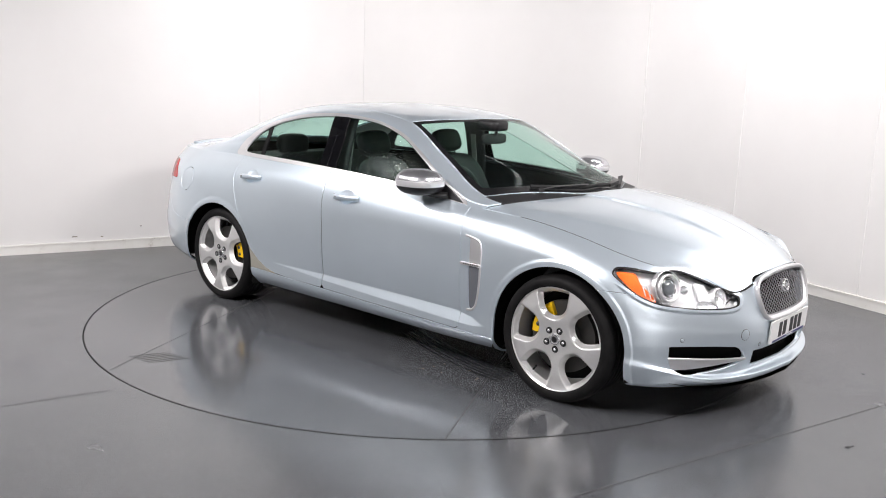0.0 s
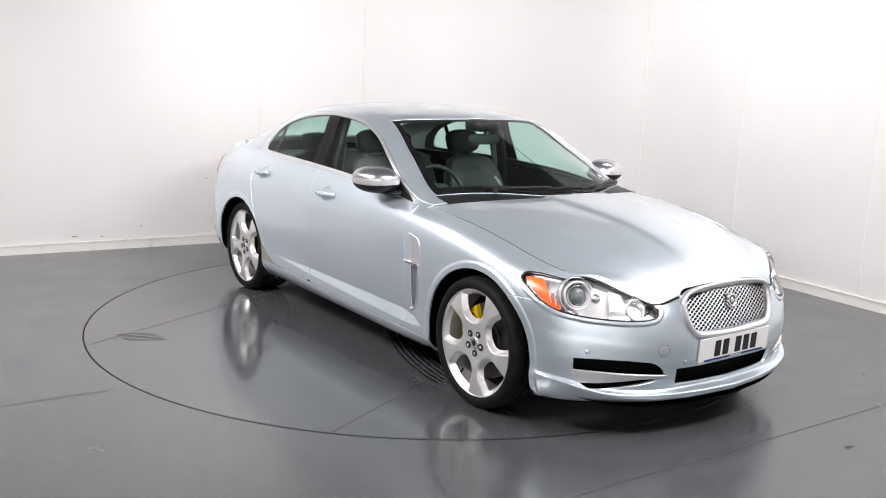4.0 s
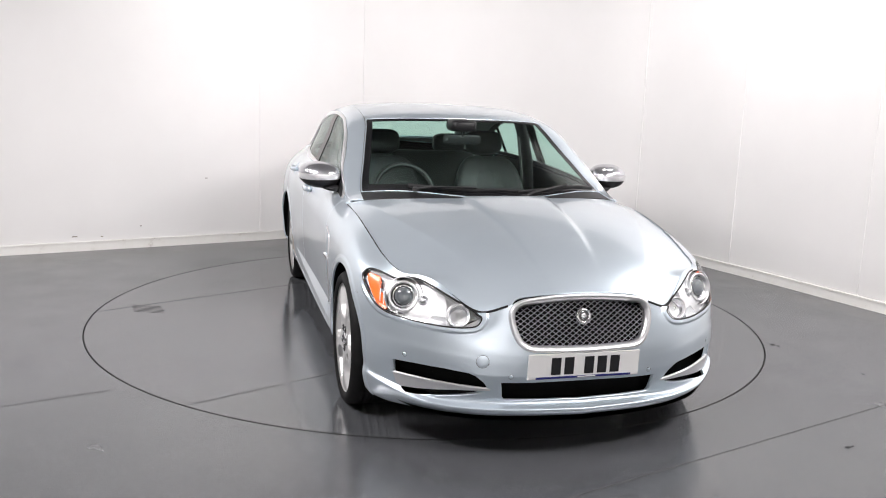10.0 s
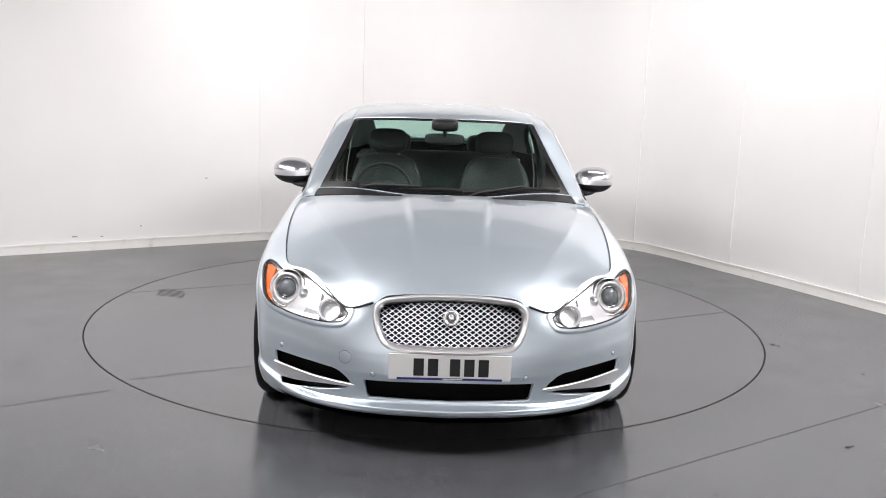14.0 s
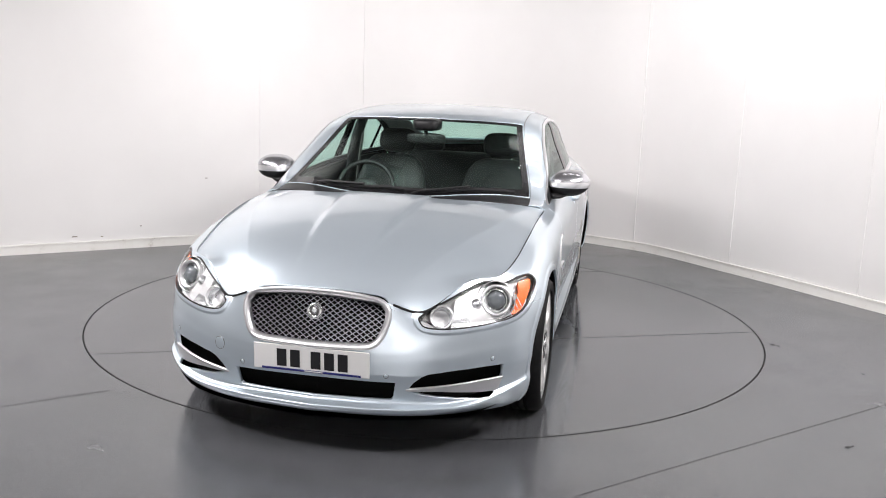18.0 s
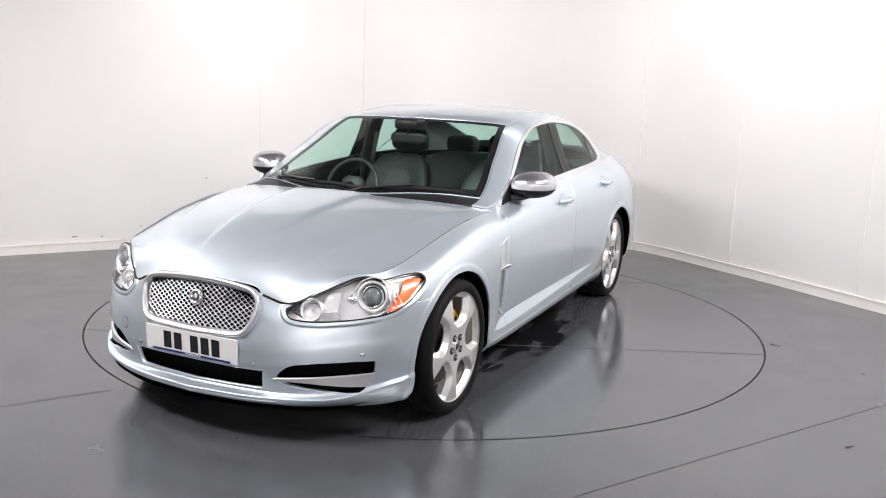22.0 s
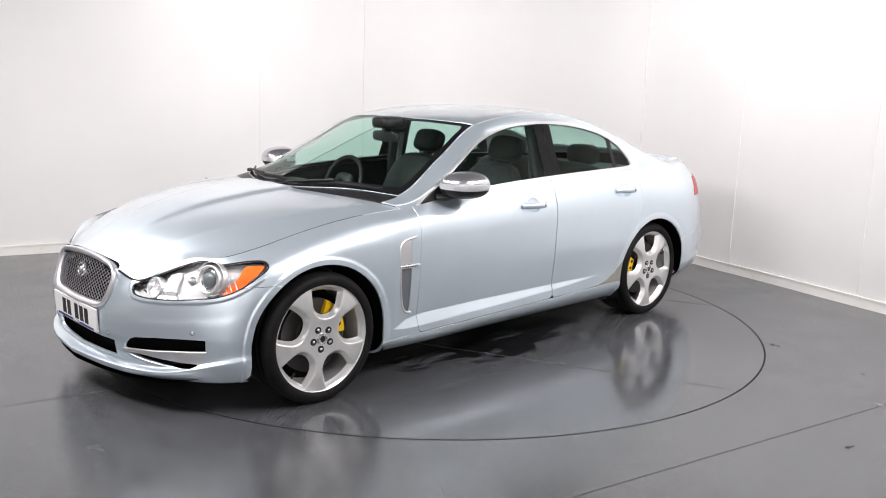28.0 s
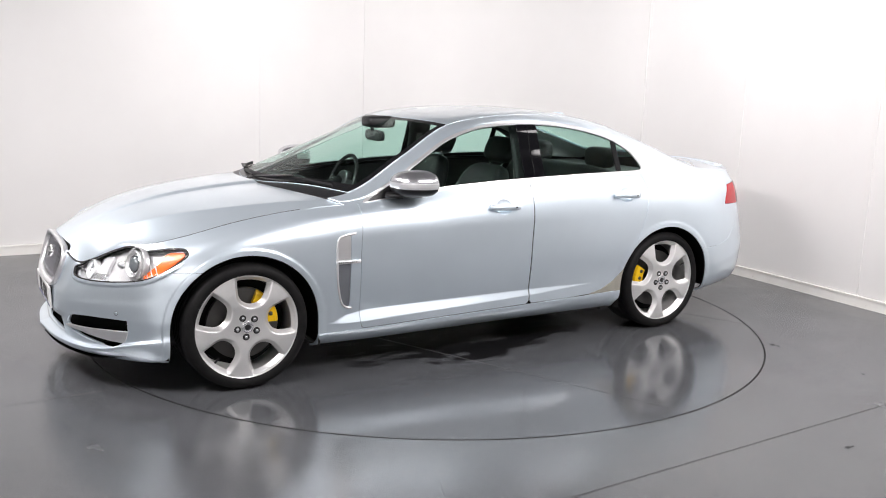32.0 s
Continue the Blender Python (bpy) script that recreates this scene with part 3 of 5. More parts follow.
# ---- roof, screens and boot lid: sections across the car at x ----
# x, then (y, z) of: mid glass, rail outside, rail inside, half way, middle.
TOP = [
    (1.24, (.785, .925), (.765, .932), (.72, .940), (.36, .955), (0, .986)),
    (1.00, (.80, .945), (.782, .955), (.742, .962), (.37, 1.048), (0, 1.082)),
    (0.80, (.815, .960), (.795, .975), (.735, .998), (.37, 1.128), (0, 1.163)),
    (0.45, (.803, 1.062), (.762, 1.148), (.662, 1.180), (.36, 1.268), (0, 1.303)),
    (0.10, (.775, 1.165), (.706, 1.326), (.592, 1.366), (.33, 1.406), (0, 1.420)),
    (-0.10, (.768, 1.195), (.690, 1.368), (.585, 1.406), (.33, 1.436), (0, 1.448)),
    (-0.43, (.763, 1.220), (.678, 1.395), (.580, 1.432), (.33, 1.458), (0, 1.468)),
    (-1.00, (.755, 1.200), (.670, 1.350), (.570, 1.392), (.32, 1.425), (0, 1.437)),
    (-1.35, (.735, 1.150), (.662, 1.250), (.560, 1.302), (.31, 1.350), (0, 1.366)),
    (-1.70, (.705, 1.105), (.640, 1.150), (.540, 1.188), (.30, 1.232), (0, 1.248)),
    (-2.00, (.665, 1.065), (.600, 1.080), (.490, 1.096), (.28, 1.116), (0, 1.125)),
    (-2.34, (.535, 1.058), (.480, 1.064), (.390, 1.070), (.22, 1.077), (0, 1.082)),
    (-2.56, (.060, 1.079), (.05, 1.080), (.04, 1.081), (.02, 1.082), (0, 1.083)),
]
TX = np.array([-r[0] for r in TOP])
TP = np.array([[p for p in r[1:]] for r in TOP])
GX = -np.linspace(-1.24, 2.56, 320)
ey, ez = edge_at(GX)
SEC = np.concatenate([np.stack([ey, ez], 1)[:, None], hermite(TX, TP, -GX)], 1)
G_KEYS = np.array([0.0, 0.22, 0.44, 0.56, 0.80, 1.05])
GT = np.linspace(0, G_KEYS[-1], 72)
YZ = hermite(G_KEYS, SEC.swapaxes(0, 1), GT).swapaxes(0, 1)
YZ[:, -1, 0] = 0
GREEN = np.concatenate([np.broadcast_to(GX[:, None, None], (320, 72, 1)), YZ], 2)
RAIL_OUT, RAIL_IN = 0.44, 0.56

# ---- bonnet: a crowned sheet inside its shut line ----
HOOD_X = np.concatenate([np.linspace(0.80, 2.18, 170), np.linspace(2.183, 2.2435, 30)])
HOOD_MID = hermite([0.8, 1.1, 1.45, 1.78, 2.03, 2.16, 2.2435], np.array([1.035, 1.02, .985, .922, .836, .770, .7195]), HOOD_X)
hy, hz = edge_at(HOOD_X)
Q = np.linspace(1, 0, 170)
yy = hy[:, None] * Q[None]
low = hermite([0.8, 1.2, 1.5, 1.74, 1.95, 2.1, 2.187, 2.2435], np.array([.955, .915, .864, .803, .737, .683, .642, .622]), HOOD_X)
wide = hermite([0.8, 1.2, 1.5, 1.74, 1.95, 2.1, 2.187, 2.2435], np.array([.838, .822, .81, .785, .70, .555, .441, .40]), HOOD_X)
steep = ((HOOD_MID - low) / wide**2.3)[:, None]
zz = HOOD_MID[:, None] - steep * yy**2.3
brow = np.clip((Q[None] - 0.80) / 0.20, 0, 1) ** 2
zz = zz + (hz - zz[:, 0])[:, None] * brow
fade = np.clip((HOOD_X[:, None] - 0.95) / 0.25, 0, 1) * np.clip((2.2 - HOOD_X[:, None]) / 0.5, 0, 1)
ridge = 0.17 + 0.10 * (1.85 - HOOD_X[:, None])
outer = hermite([0.8, 1.11, 1.5, 1.9, 2.18, 2.26], np.array([.78, .722, .628, .475, .335, .29]), HOOD_X)[:, None]
off = yy - outer
crest = 0.013 * np.exp(-(np.sqrt(off**2 + 0.009**2) - 0.009) / np.where(off < 0, 0.16, 0.055))
zz = zz + fade * (0.014 / (1 + np.exp((yy - ridge) / 0.009)) - 0.007 + crest)
HOOD = np.stack([np.broadcast_to(HOOD_X[:, None], yy.shape), yy, zz], 2)


# ---- the car and its panels ----
car = new("car")
tagged(car, "light silver-blue metallic saloon car standing on the turntable", "car")
AXLES = (1.4545, -1.4545)


def arches(A):
    """Below zero inside a wheel arch."""
    f = np.full(len(A), 1e9)
    for ax in AXLES:
        f = np.minimum(f, np.hypot((A[:, 0] - ax) * 0.955, np.maximum(A[:, 2] - 0.342, 0)) - 0.373)
    return f


def xz(poly):
    return lambda A: distance(A[:, 0], A[:, 2], poly)


def yz(poly, near=1.85):
    P = np.asarray(poly)
    return lambda A: np.maximum(distance(np.abs(A[:, 1]), A[:, 2], P), near - A[:, 0])


def lamp_q(A):
    return 0.78 * np.abs(A[:, 1]) - 0.62 * A[:, 0]


HEADLAMP = rounded([(-.388, .725), (-.408, .752), (-.48, .756), (-.544, .748), (-.60, .742), (-.641, .753), (-.70, .754), (-.767, .734), (-.836, .706), (-.934, .663), (-1.0, .634),
                    (-1.024, .62), (-1.014, .589), (-.97, .577), (-.891, .574), (-.789, .578), (-.676, .587), (-.559, .606), (-.484, .639), (-.43, .680)], 4)


def headlamp(A):
    return np.maximum(distance(lamp_q(A), A[:, 2], HEADLAMP), 1.5 - A[:, 0])


GRILLE = rounded([(0, .722), (.12, .719), (.22, .709), (.29, .694), (.326, .662), (.333, .625), (.318, .56), (.292, .515), (.255, .493), (.15, .485), (0, .482),
                  (-.15, .485), (-.255, .493), (-.292, .515), (-.318, .56), (-.333, .625), (-.326, .662), (-.29, .694), (-.22, .709), (-.12, .719)], 4)
FOG = [(.797, .399), (.72, .4), (.60, .396), (.505, .386), (.475, .374), (.44, .345), (.420, .318), (.430, .302), (.47, .284), (.53, .272), (.62, .260), (.70, .256), (.748, .260), (.772, .284), (.792, .34)]
INTAKE = [(-.1, .348), (.371, .346), (.366, .33), (.356, .268), (.345, .258), (.2, .257), (-.1, .257)]
FRONT_DOOR = [(.80, 1.3), (.802, .93), (.819, .68), (.815, .30), (.805, .262), (.78, .259), (-.31, .290), (-.326, .31), (-.328, .67), (-.345, 1.0), (-.36, 1.3)]
REAR_DOOR = [(-.364, 1.3), (-.349, 1.0), (-.333, .67), (-.331, .31), (-.345, .292), (-.614, .296), (-.80, .306), (-.90, .328), (-1.0, .378), (-1.078, .450), (-1.14, .55), (-1.19, .655),
             (-1.235, .77), (-1.275, .90), (-1.30, 1.0), (-1.31, 1.3)]
TAIL = [(-2.045, .838), (-2.065, .872), (-2.16, .962), (-2.30, .972), (-2.7, .972), (-2.7, .822), (-2.3, .826)]
VENT = rounded([(.962, .735), (.950, .770), (.918, .784), (.882, .789), (.879, .775), (.879, .65), (.879, .50), (.879, .395), (.884, .384), (.905, .388), (.932, .425), (.955, .53), (.961, .65)], 3)
GAP = 0.0023

def flank_sheet(B):
    m = sheet(B, SS, TT)
    return m if (m[0][:, 4] * m[0][:, 1]).sum() > 0 else sheet(B, SS, TT, flip=True)


def step(v):
    v = np.clip(v, 0, 1)
    return v * v * (3 - 2 * v)


def relief(A):
    """Pressed lines of the flank: the facet along the doors' feet, the arch lips and the rim below the headlamps; outwards in metres."""
    x, z = A[:, 0], A[:, 2]
    top = np.interp(x, [-0.85, -0.33, 0.3, 0.78, 0.9, 0.985, 1.15], [0.381, 0.378, 0.370, 0.360, 0.342, 0.309, 0.300])
    high = np.interp(x, [-0.85, -0.33, 0.3, 0.78, 0.9, 0.985, 1.15], [0.001, 0.034, 0.054, 0.062, 0.046, 0.004, 0.001])
    facet = np.clip((z - top + high) / high, 0, 1) * np.exp(-np.maximum(z - top, 0) / 0.10)
    out = -0.36 * high * facet * step((x + 0.9) / 0.3) * step((1.02 - x) / 0.06)
    d = arches(A)
    out += 0.0045 * step((0.036 - d) / 0.010) * (A[:, 1] > 0.5)
    q, d = lamp_q(A), headlamp(A)
    below = step((np.interp(q, [-1.08, -0.98, -0.90, -0.676, -0.48, -0.40], [0.665, 0.640, 0.595, 0.60, 0.650, 0.69]) - z) / 0.02)
    out += 0.007 * step((0.024 - d) / 0.007) * below
    return out


flat = flank_sheet(BAND)[0]
BAND = BAND + (flat[:, 3:6] * relief(flat)[:, None]).reshape(BAND.shape)
band = flank_sheet(BAND)
green = sheet(GREEN, GX, GT)
if green[0][:, 5].sum() < 0:
    green = sheet(GREEN, GX, GT, flip=True)
hood = sheet(HOOD, HOOD_X, Q)
if hood[0][:, 5].sum() < 0:
    hood = sheet(HOOD, HOOD_X, Q, flip=True)


def both(name, m, material, label="", parent=None, **more):
    """The panel on the left and its twin on the right."""
    return [skin(name, k, material, parent[j] if parent else car, label, **more) for j, k in enumerate((m, mirrored(m)))]


def whole(name, m, material, label="", **more):
    """A panel that spans the middle of the car; its two halves meet there."""
    A, F = joined(m, mirrored(m))
    key = np.round(A[:, :3], 5)
    _, first, inv = np.unique(key, axis=0, return_index=True, return_inverse=True)
    F = inv.reshape(-1)[F]
    F = F[(F[:, 0] != F[:, 1]) & (F[:, 1] != F[:, 2]) & (F[:, 0] != F[:, 2])]
    A = A[first].copy()
    mid = np.abs(A[:, 1]) < 1e-5
    A[mid, 4] = 0
    A[:, 3:6] /= np.linalg.norm(A[:, 3:6], axis=1, keepdims=True) + 1e-12
    return skin(name, (A, F), material, car, label, **more)


body = cut(band, outside(arches))
body = cut(body, outside(headlamp, 0.0015))
body = cut(body, outside(yz(GRILLE), 0.0))
body = cut(body, outside(yz(FOG, 1.9), 0.0))
body = cut(body, outside(yz(INTAKE, 2.2), 0.0))
body = cut(body, outside(xz(TAIL), 0.002))
body = cut(body, outside(xz(VENT), 0.001))
front_door_m = cut(body, inside(xz(FRONT_DOOR), GAP))
rear_door_m = cut(body, inside(xz(REAR_DOOR), GAP))
rest = cut(cut(body, outside(xz(FRONT_DOOR), GAP)), outside(xz(REAR_DOOR), GAP))


def sill_line(A):
    return A[:, 2] - (0.2795 - 0.0284 * A[:, 0])


def sill(A):
    return np.maximum(sill_line(A), np.maximum(A[:, 0] - 1.06, -1.12 - A[:, 0]))


def front_bumper(A):
    return np.maximum(1.6 - A[:, 0], np.where(A[:, 0] < 1.96, A[:, 2] - 0.640, -1.0))


RBUMP = [(-3, .822), (-2.26, .826), (-2.235, .78), (-2.17, .66), (-2.08, .585), (-1.95, .555), (-1.75, .545), (-1.75, 0), (-3, 0)]
sill_m = cut(rest, inside(sill, GAP))
rest = cut(rest, outside(sill, GAP))
nose_m = cut(rest, inside(front_bumper, GAP))
rest = cut(rest, outside(front_bumper, GAP))
tail_m = cut(rest, inside(xz(RBUMP), GAP))
rest = cut(rest, outside(xz(RBUMP), GAP))
wing_m = cut(rest, lambda A: 0.3 - A[:, 0])
quarter_m = cut(rest, lambda A: A[:, 0] - 0.3)
lid_m = cut(quarter_m, lambda A: A[:, 0] + 2.33)
quarter_m, *sill_ends = islands(cut(quarter_m, lambda A: -2.326 - A[:, 0]))


def fuel(A):
    return np.hypot(A[:, 0] + 1.86, A[:, 2] - 0.85) - 0.083


whole("front_bumper", nose_m, PAINT, thick=0.02, lip=0.002)
whole("rear_bumper", tail_m, PAINT)
whole("boot_lid", lid_m, PAINT)
HANDLES = ((-0.122, 0.899), (-1.085, 0.936))


def cup(cx, cz):
    return lambda A: np.hypot((A[:, 0] - cx) / 0.058, (A[:, 2] - cz) / 0.046) - 1


front_doors = both("front_door", cut(front_door_m, outside(cup(*HANDLES[0]))), PAINT, thick=0.006)
rear_doors = both("rear_door", cut(rear_door_m, outside(cup(*HANDLES[1]))), PAINT, thick=0.006)
for (hx, hz), door_m, dads in ((HANDLES[0], front_door_m, front_doors), (HANDLES[1], rear_door_m, rear_doors)):
    bowl = cut(door_m, inside(cup(hx, hz)))
    r = np.hypot((bowl[0][:, 0] - hx) / 0.058, (bowl[0][:, 2] - hz) / 0.046)
    sink = np.sqrt(np.clip(1 - r**2, 0, 1)) * 0.011 + 0.0008
    bowl = moved(bowl, -sink)
    slope = 0.45 * r[:, None] * np.stack([(bowl[0][:, 0] - hx) / 0.058, 0 * r, (bowl[0][:, 2] - hz) / 0.046], 1)
    bowl[0][:, 3:6] -= slope
    bowl[0][:, 3:6] /= np.linalg.norm(bowl[0][:, 3:6], axis=1, keepdims=True)
    both("handle_cup", bowl, PAINT, "shallow oval handle recess", parent=dads, thick=0)
both("sill", sill_m, PAINT)
for piece in sill_ends:
    if np.ptp(piece[0][:, 0]) > 0.1 and np.ptp(piece[0][:, 2]) > 0.1:
        both("sill_end", piece, DIRTY, "road-stained sill end ahead of the rear wheel", thick=0.010)
wings = both("front_wing", wing_m, PAINT, thick=0.012)
skin("rear_quarter", quarter_m, PAINT, car, thick=0.012)
skin("rear_quarter", mirrored(cut(quarter_m, outside(fuel, 0.0030))), PAINT, car, thick=0.012)
skin("fuel_flap", mirrored(cut(quarter_m, inside(fuel, 0.0030))), PAINT, car)
both("tail_lamp", moved(cut(band, inside(xz(TAIL), 0.002)), 0.002), RED, "red wrap-round tail lamp")

# Bonnet and scuttle.
def scr_base(A):
    return A[:, 0] - (1.165 - 0.655 * A[:, 1] ** 2)


def bonnet_rear(A):
    return A[:, 0] - (1.205 - 0.47 * A[:, 1] ** 2)


def bonnet_edge(A):
    d = distance(A[:, 1], A[:, 2], GRILLE)
    return np.maximum(np.maximum(-bonnet_rear(A), (A[:, 7] - np.where(A[:, 0] > 2.0, 0.985, 0.990))), np.where(A[:, 0] > 2.1, 0.004 - d, -1))


bonnet_m = cut(hood, bonnet_edge)
whole("bonnet", bonnet_m, PAINT, "long crowned bonnet with two raised ridges", thick=0.008, lip=0.0008)

# Upper body.
def dlo(poly):
    return lambda A: np.maximum(distance(A[:, 0], A[:, 2], poly), A[:, 7] - 0.52)


DLO_OUT = rounded([(.785, .945), (.546, 1.091), (.36, 1.205), (.17, 1.308), (-.02, 1.364), (-.203, 1.390), (-.439, 1.402), (-.724, 1.387), (-.92, 1.354), (-1.10, 1.312), (-1.25, 1.255),
                   (-1.36, 1.185), (-1.415, 1.125), (-1.435, 1.06), (-1.0, 1.03), (-.3, 1.0), (.3, .96)], 4)
DLO_IN = rounded([(.705, .965), (.555, 1.058), (.36, 1.178), (.193, 1.275), (.02, 1.335), (-.143, 1.363), (-.43, 1.377), (-.703, 1.360), (-.90, 1.328), (-1.06, 1.287), (-1.21, 1.22),
                  (-1.295, 1.145), (-1.322, 1.092), (-1.28, 1.083), (-1.04, 1.078), (-.70, 1.070), (-.38, 1.058), (-.05, 1.042), (.3, 1.016), (.60, .981)], 4)


def screen(A):
    y2 = A[:, 1] ** 2
    return np.maximum(np.maximum(scr_base(A), (0.205 - 0.31 * y2) - A[:, 0]), RAIL_IN + 0.008 - A[:, 7])


def backlight(A):
    y2 = A[:, 1] ** 2
    return np.maximum(np.maximum(A[:, 0] - (-1.23 - 0.10 * y2), (-1.93 + 0.25 * y2) - A[:, 0]), RAIL_IN + 0.02 - A[:, 7])


upper = cut(green, lambda A: bonnet_rear(A) + 0.003)
roofside = cut(cut(cut(upper, outside(dlo(DLO_OUT), -0.007)), outside(screen)), outside(backlight))
scuttle_m = cut(cut(roofside, lambda A: -scr_base(A)), lambda A: RAIL_IN - A[:, 7])
roofside = cut(roofside, lambda A: np.minimum(scr_base(A), A[:, 7] - RAIL_IN) - 0.0)


def roof_zone(A):
    return np.maximum(RAIL_IN - A[:, 7], -1.95 - A[:, 0])


roof_m = cut(roofside, lambda A: roof_zone(A) + 0.003)
frame_m = cut(cut(roofside, lambda A: 0.003 - roof_zone(A)), lambda A: -1.97 - A[:, 0])
deck_m = cut(roofside, lambda A: A[:, 0] + 1.973)
whole("roof", roof_m, PAINT)
whole("boot_top", deck_m, PAINT)
both("side_frame", frame_m, PAINT)
whole("scuttle_panel", moved(scuttle_m, -0.005), BLACK, "black plastic scuttle below the windscreen")
trim_m = moved(cut(cut(upper, inside(dlo(DLO_OUT), 0.0095)), outside(xz(DLO_IN))), 0.004)
both("window_trim", trim_m, TRIM, "bright chrome window surround", thick=0.010)
both("window_seal", moved(cut(cut(upper, inside(dlo(DLO_OUT), -0.010)), outside(dlo(DLO_OUT), -0.0)), -0.005), BLACK, "thin black rubber seal", thick=0.004)
both("inner_window_trim", moved(cut(cut(upper, inside(dlo(DLO_OUT), -0.03)), outside(xz(DLO_IN))), -0.010), DASH, "dark inner window trim", thick=0.004)
glass_zone = moved(cut(upper, inside(dlo(DLO_IN), 0.0)), -0.004)


def strip(a, b):
    return lambda A: np.maximum(a - A[:, 0], A[:, 0] - b)


pane_f = cut(glass_zone, lambda A: -0.325 - A[:, 0])
pane_r = cut(glass_zone, strip(-1.083, -0.468))
pane_q = cut(glass_zone, lambda A: A[:, 0] + 1.118)
for m, nm, dad in ((pane_f, "door_glass", front_doors), (pane_r, "door_glass", rear_doors), (pane_q, "quarter_glass", rear_doors)):
    for pane in both(nm, m, GLASS, "green-tinted glass", parent=dad, thick=0.004, lip=0.0, closed=True):
        pane.visible_shadow = False
both("door_pillar", moved(cut(glass_zone, strip(-0.3955, -0.322)), 0.003), GLOSS_BLACK, "gloss black pillar cover", parent=front_doors)
both("door_pillar", moved(cut(glass_zone, strip(-0.471, -0.3995)), 0.003), GLOSS_BLACK, "gloss black pillar cover", parent=rear_doors)
both("glass_divider", moved(cut(glass_zone, strip(-1.121, -1.080)), 0.002), GLOSS_BLACK, parent=rear_doors)


def screen_pane(A):
    y2 = A[:, 1] ** 2
    return np.maximum(np.maximum(scr_base(A) + 0.075 + 0.06 * y2, (0.205 - 0.31 * y2) + 0.030 - A[:, 0]), RAIL_IN + 0.044 - A[:, 7])


scr = moved(cut(upper, inside(screen, 0.002)), -0.003)
ob = whole("windscreen", cut(scr, screen_pane), GLASS, "green-tinted windscreen glass", thick=0.005, lip=0.0, closed=True)
ob.visible_shadow = False
whole("windscreen_border", cut(scr, outside(screen_pane)), FRIT, "black band round the windscreen", thick=0.006)
back = moved(cut(upper, inside(backlight, 0.002)), -0.003)
ob = whole("rear_window", back, GLASS, "green-tinted rear window glass", thick=0.005, lip=0.0, closed=True)
ob.visible_shadow = False

# Dark inner shell behind the shut lines, and the pale lining under the roof.
shell = cut(cut(cut(band, outside(arches, -0.004)), outside(headlamp, -0.002)), lambda A: 0.21 - A[:, 2])
front_in = np.clip((shell[0][:, 0] - 1.9) / 0.15, 0, 1)
both("inner_shell", moved(shell, -0.014 - 0.05 * front_in), VOID, "black inner body", thick=0)
under_hood = moved(cut(cut(hood, lambda A: -bonnet_rear(A) - 0.02), lambda A: -0.002 - headlamp(A)), -0.020)
whole("bonnet_frame", under_hood, VOID, "black underside", thick=0)
lining_m = moved(cut(cut(cut(roofside, lambda A: A[:, 0] - 0.95), lambda A: -2.0 - A[:, 0]), outside(dlo(DLO_IN))), -0.022)
whole("headlining", lining_m, LINING, "grey cloth roof lining", thick=0)


# ---- shaping helpers for the parts ----
def lathe(profile, n=72, a0=0.0, a1=2 * math.pi):
    """A surface turned about the y axis; profile: (radius, y) pairs."""
    bm = bmesh.new()
    full = abs(a1 - a0 - 2 * math.pi) < 1e-6
    rings = []
    for k in range(n if full else n + 1):
        a = a0 + (a1 - a0) * k / n
        rings.append([bm.verts.new((r * math.cos(a), y, r * math.sin(a))) for r, y in profile])
    for k in range(len(rings) if full else len(rings) - 1):
        p, q = rings[k], rings[(k + 1) % len(rings)]
        for j in range(len(profile) - 1):
            bm.faces.new((p[j], p[j + 1], q[j + 1], q[j]))
    return bm


def sweep(path, ups, profile, closed=False):
    """A bar of the given (side, up) profile along a path."""
    bm = bmesh.new()
    P = [Vector(p) for p in path]
    n = len(P)
    rings = []
    for k in range(n):
        a = P[(k - 1) % n] if closed or k else P[k]
        b = P[(k + 1) % n] if closed or k < n - 1 else P[k]
        t = (b - a).normalized()
        u = Vector(ups[k] if isinstance(ups, list) else ups)
        s = t.cross(u).normalized()
        u = s.cross(t).normalized()
        rings.append([bm.verts.new(P[k] + s * c[0] + u * c[1]) for c in profile])
    m = len(profile)
    for k in range(n if closed else n - 1):
        p, q = rings[k], rings[(k + 1) % n]
        for j in range(m):
            bm.faces.new((p[j], p[(j + 1) % m], q[(j + 1) % m], q[j]))
    if not closed:
        bm.faces.new(rings[0])
        bm.faces.new(rings[-1][::-1])
    return bm


def oval(w, h, n=10):
    return [(w * math.cos(2 * math.pi * k / n), h * math.sin(2 * math.pi * k / n)) for k in range(n)]


def turned(bm, m):
    bmesh.ops.transform(bm, matrix=m, verts=bm.verts)
    return bm


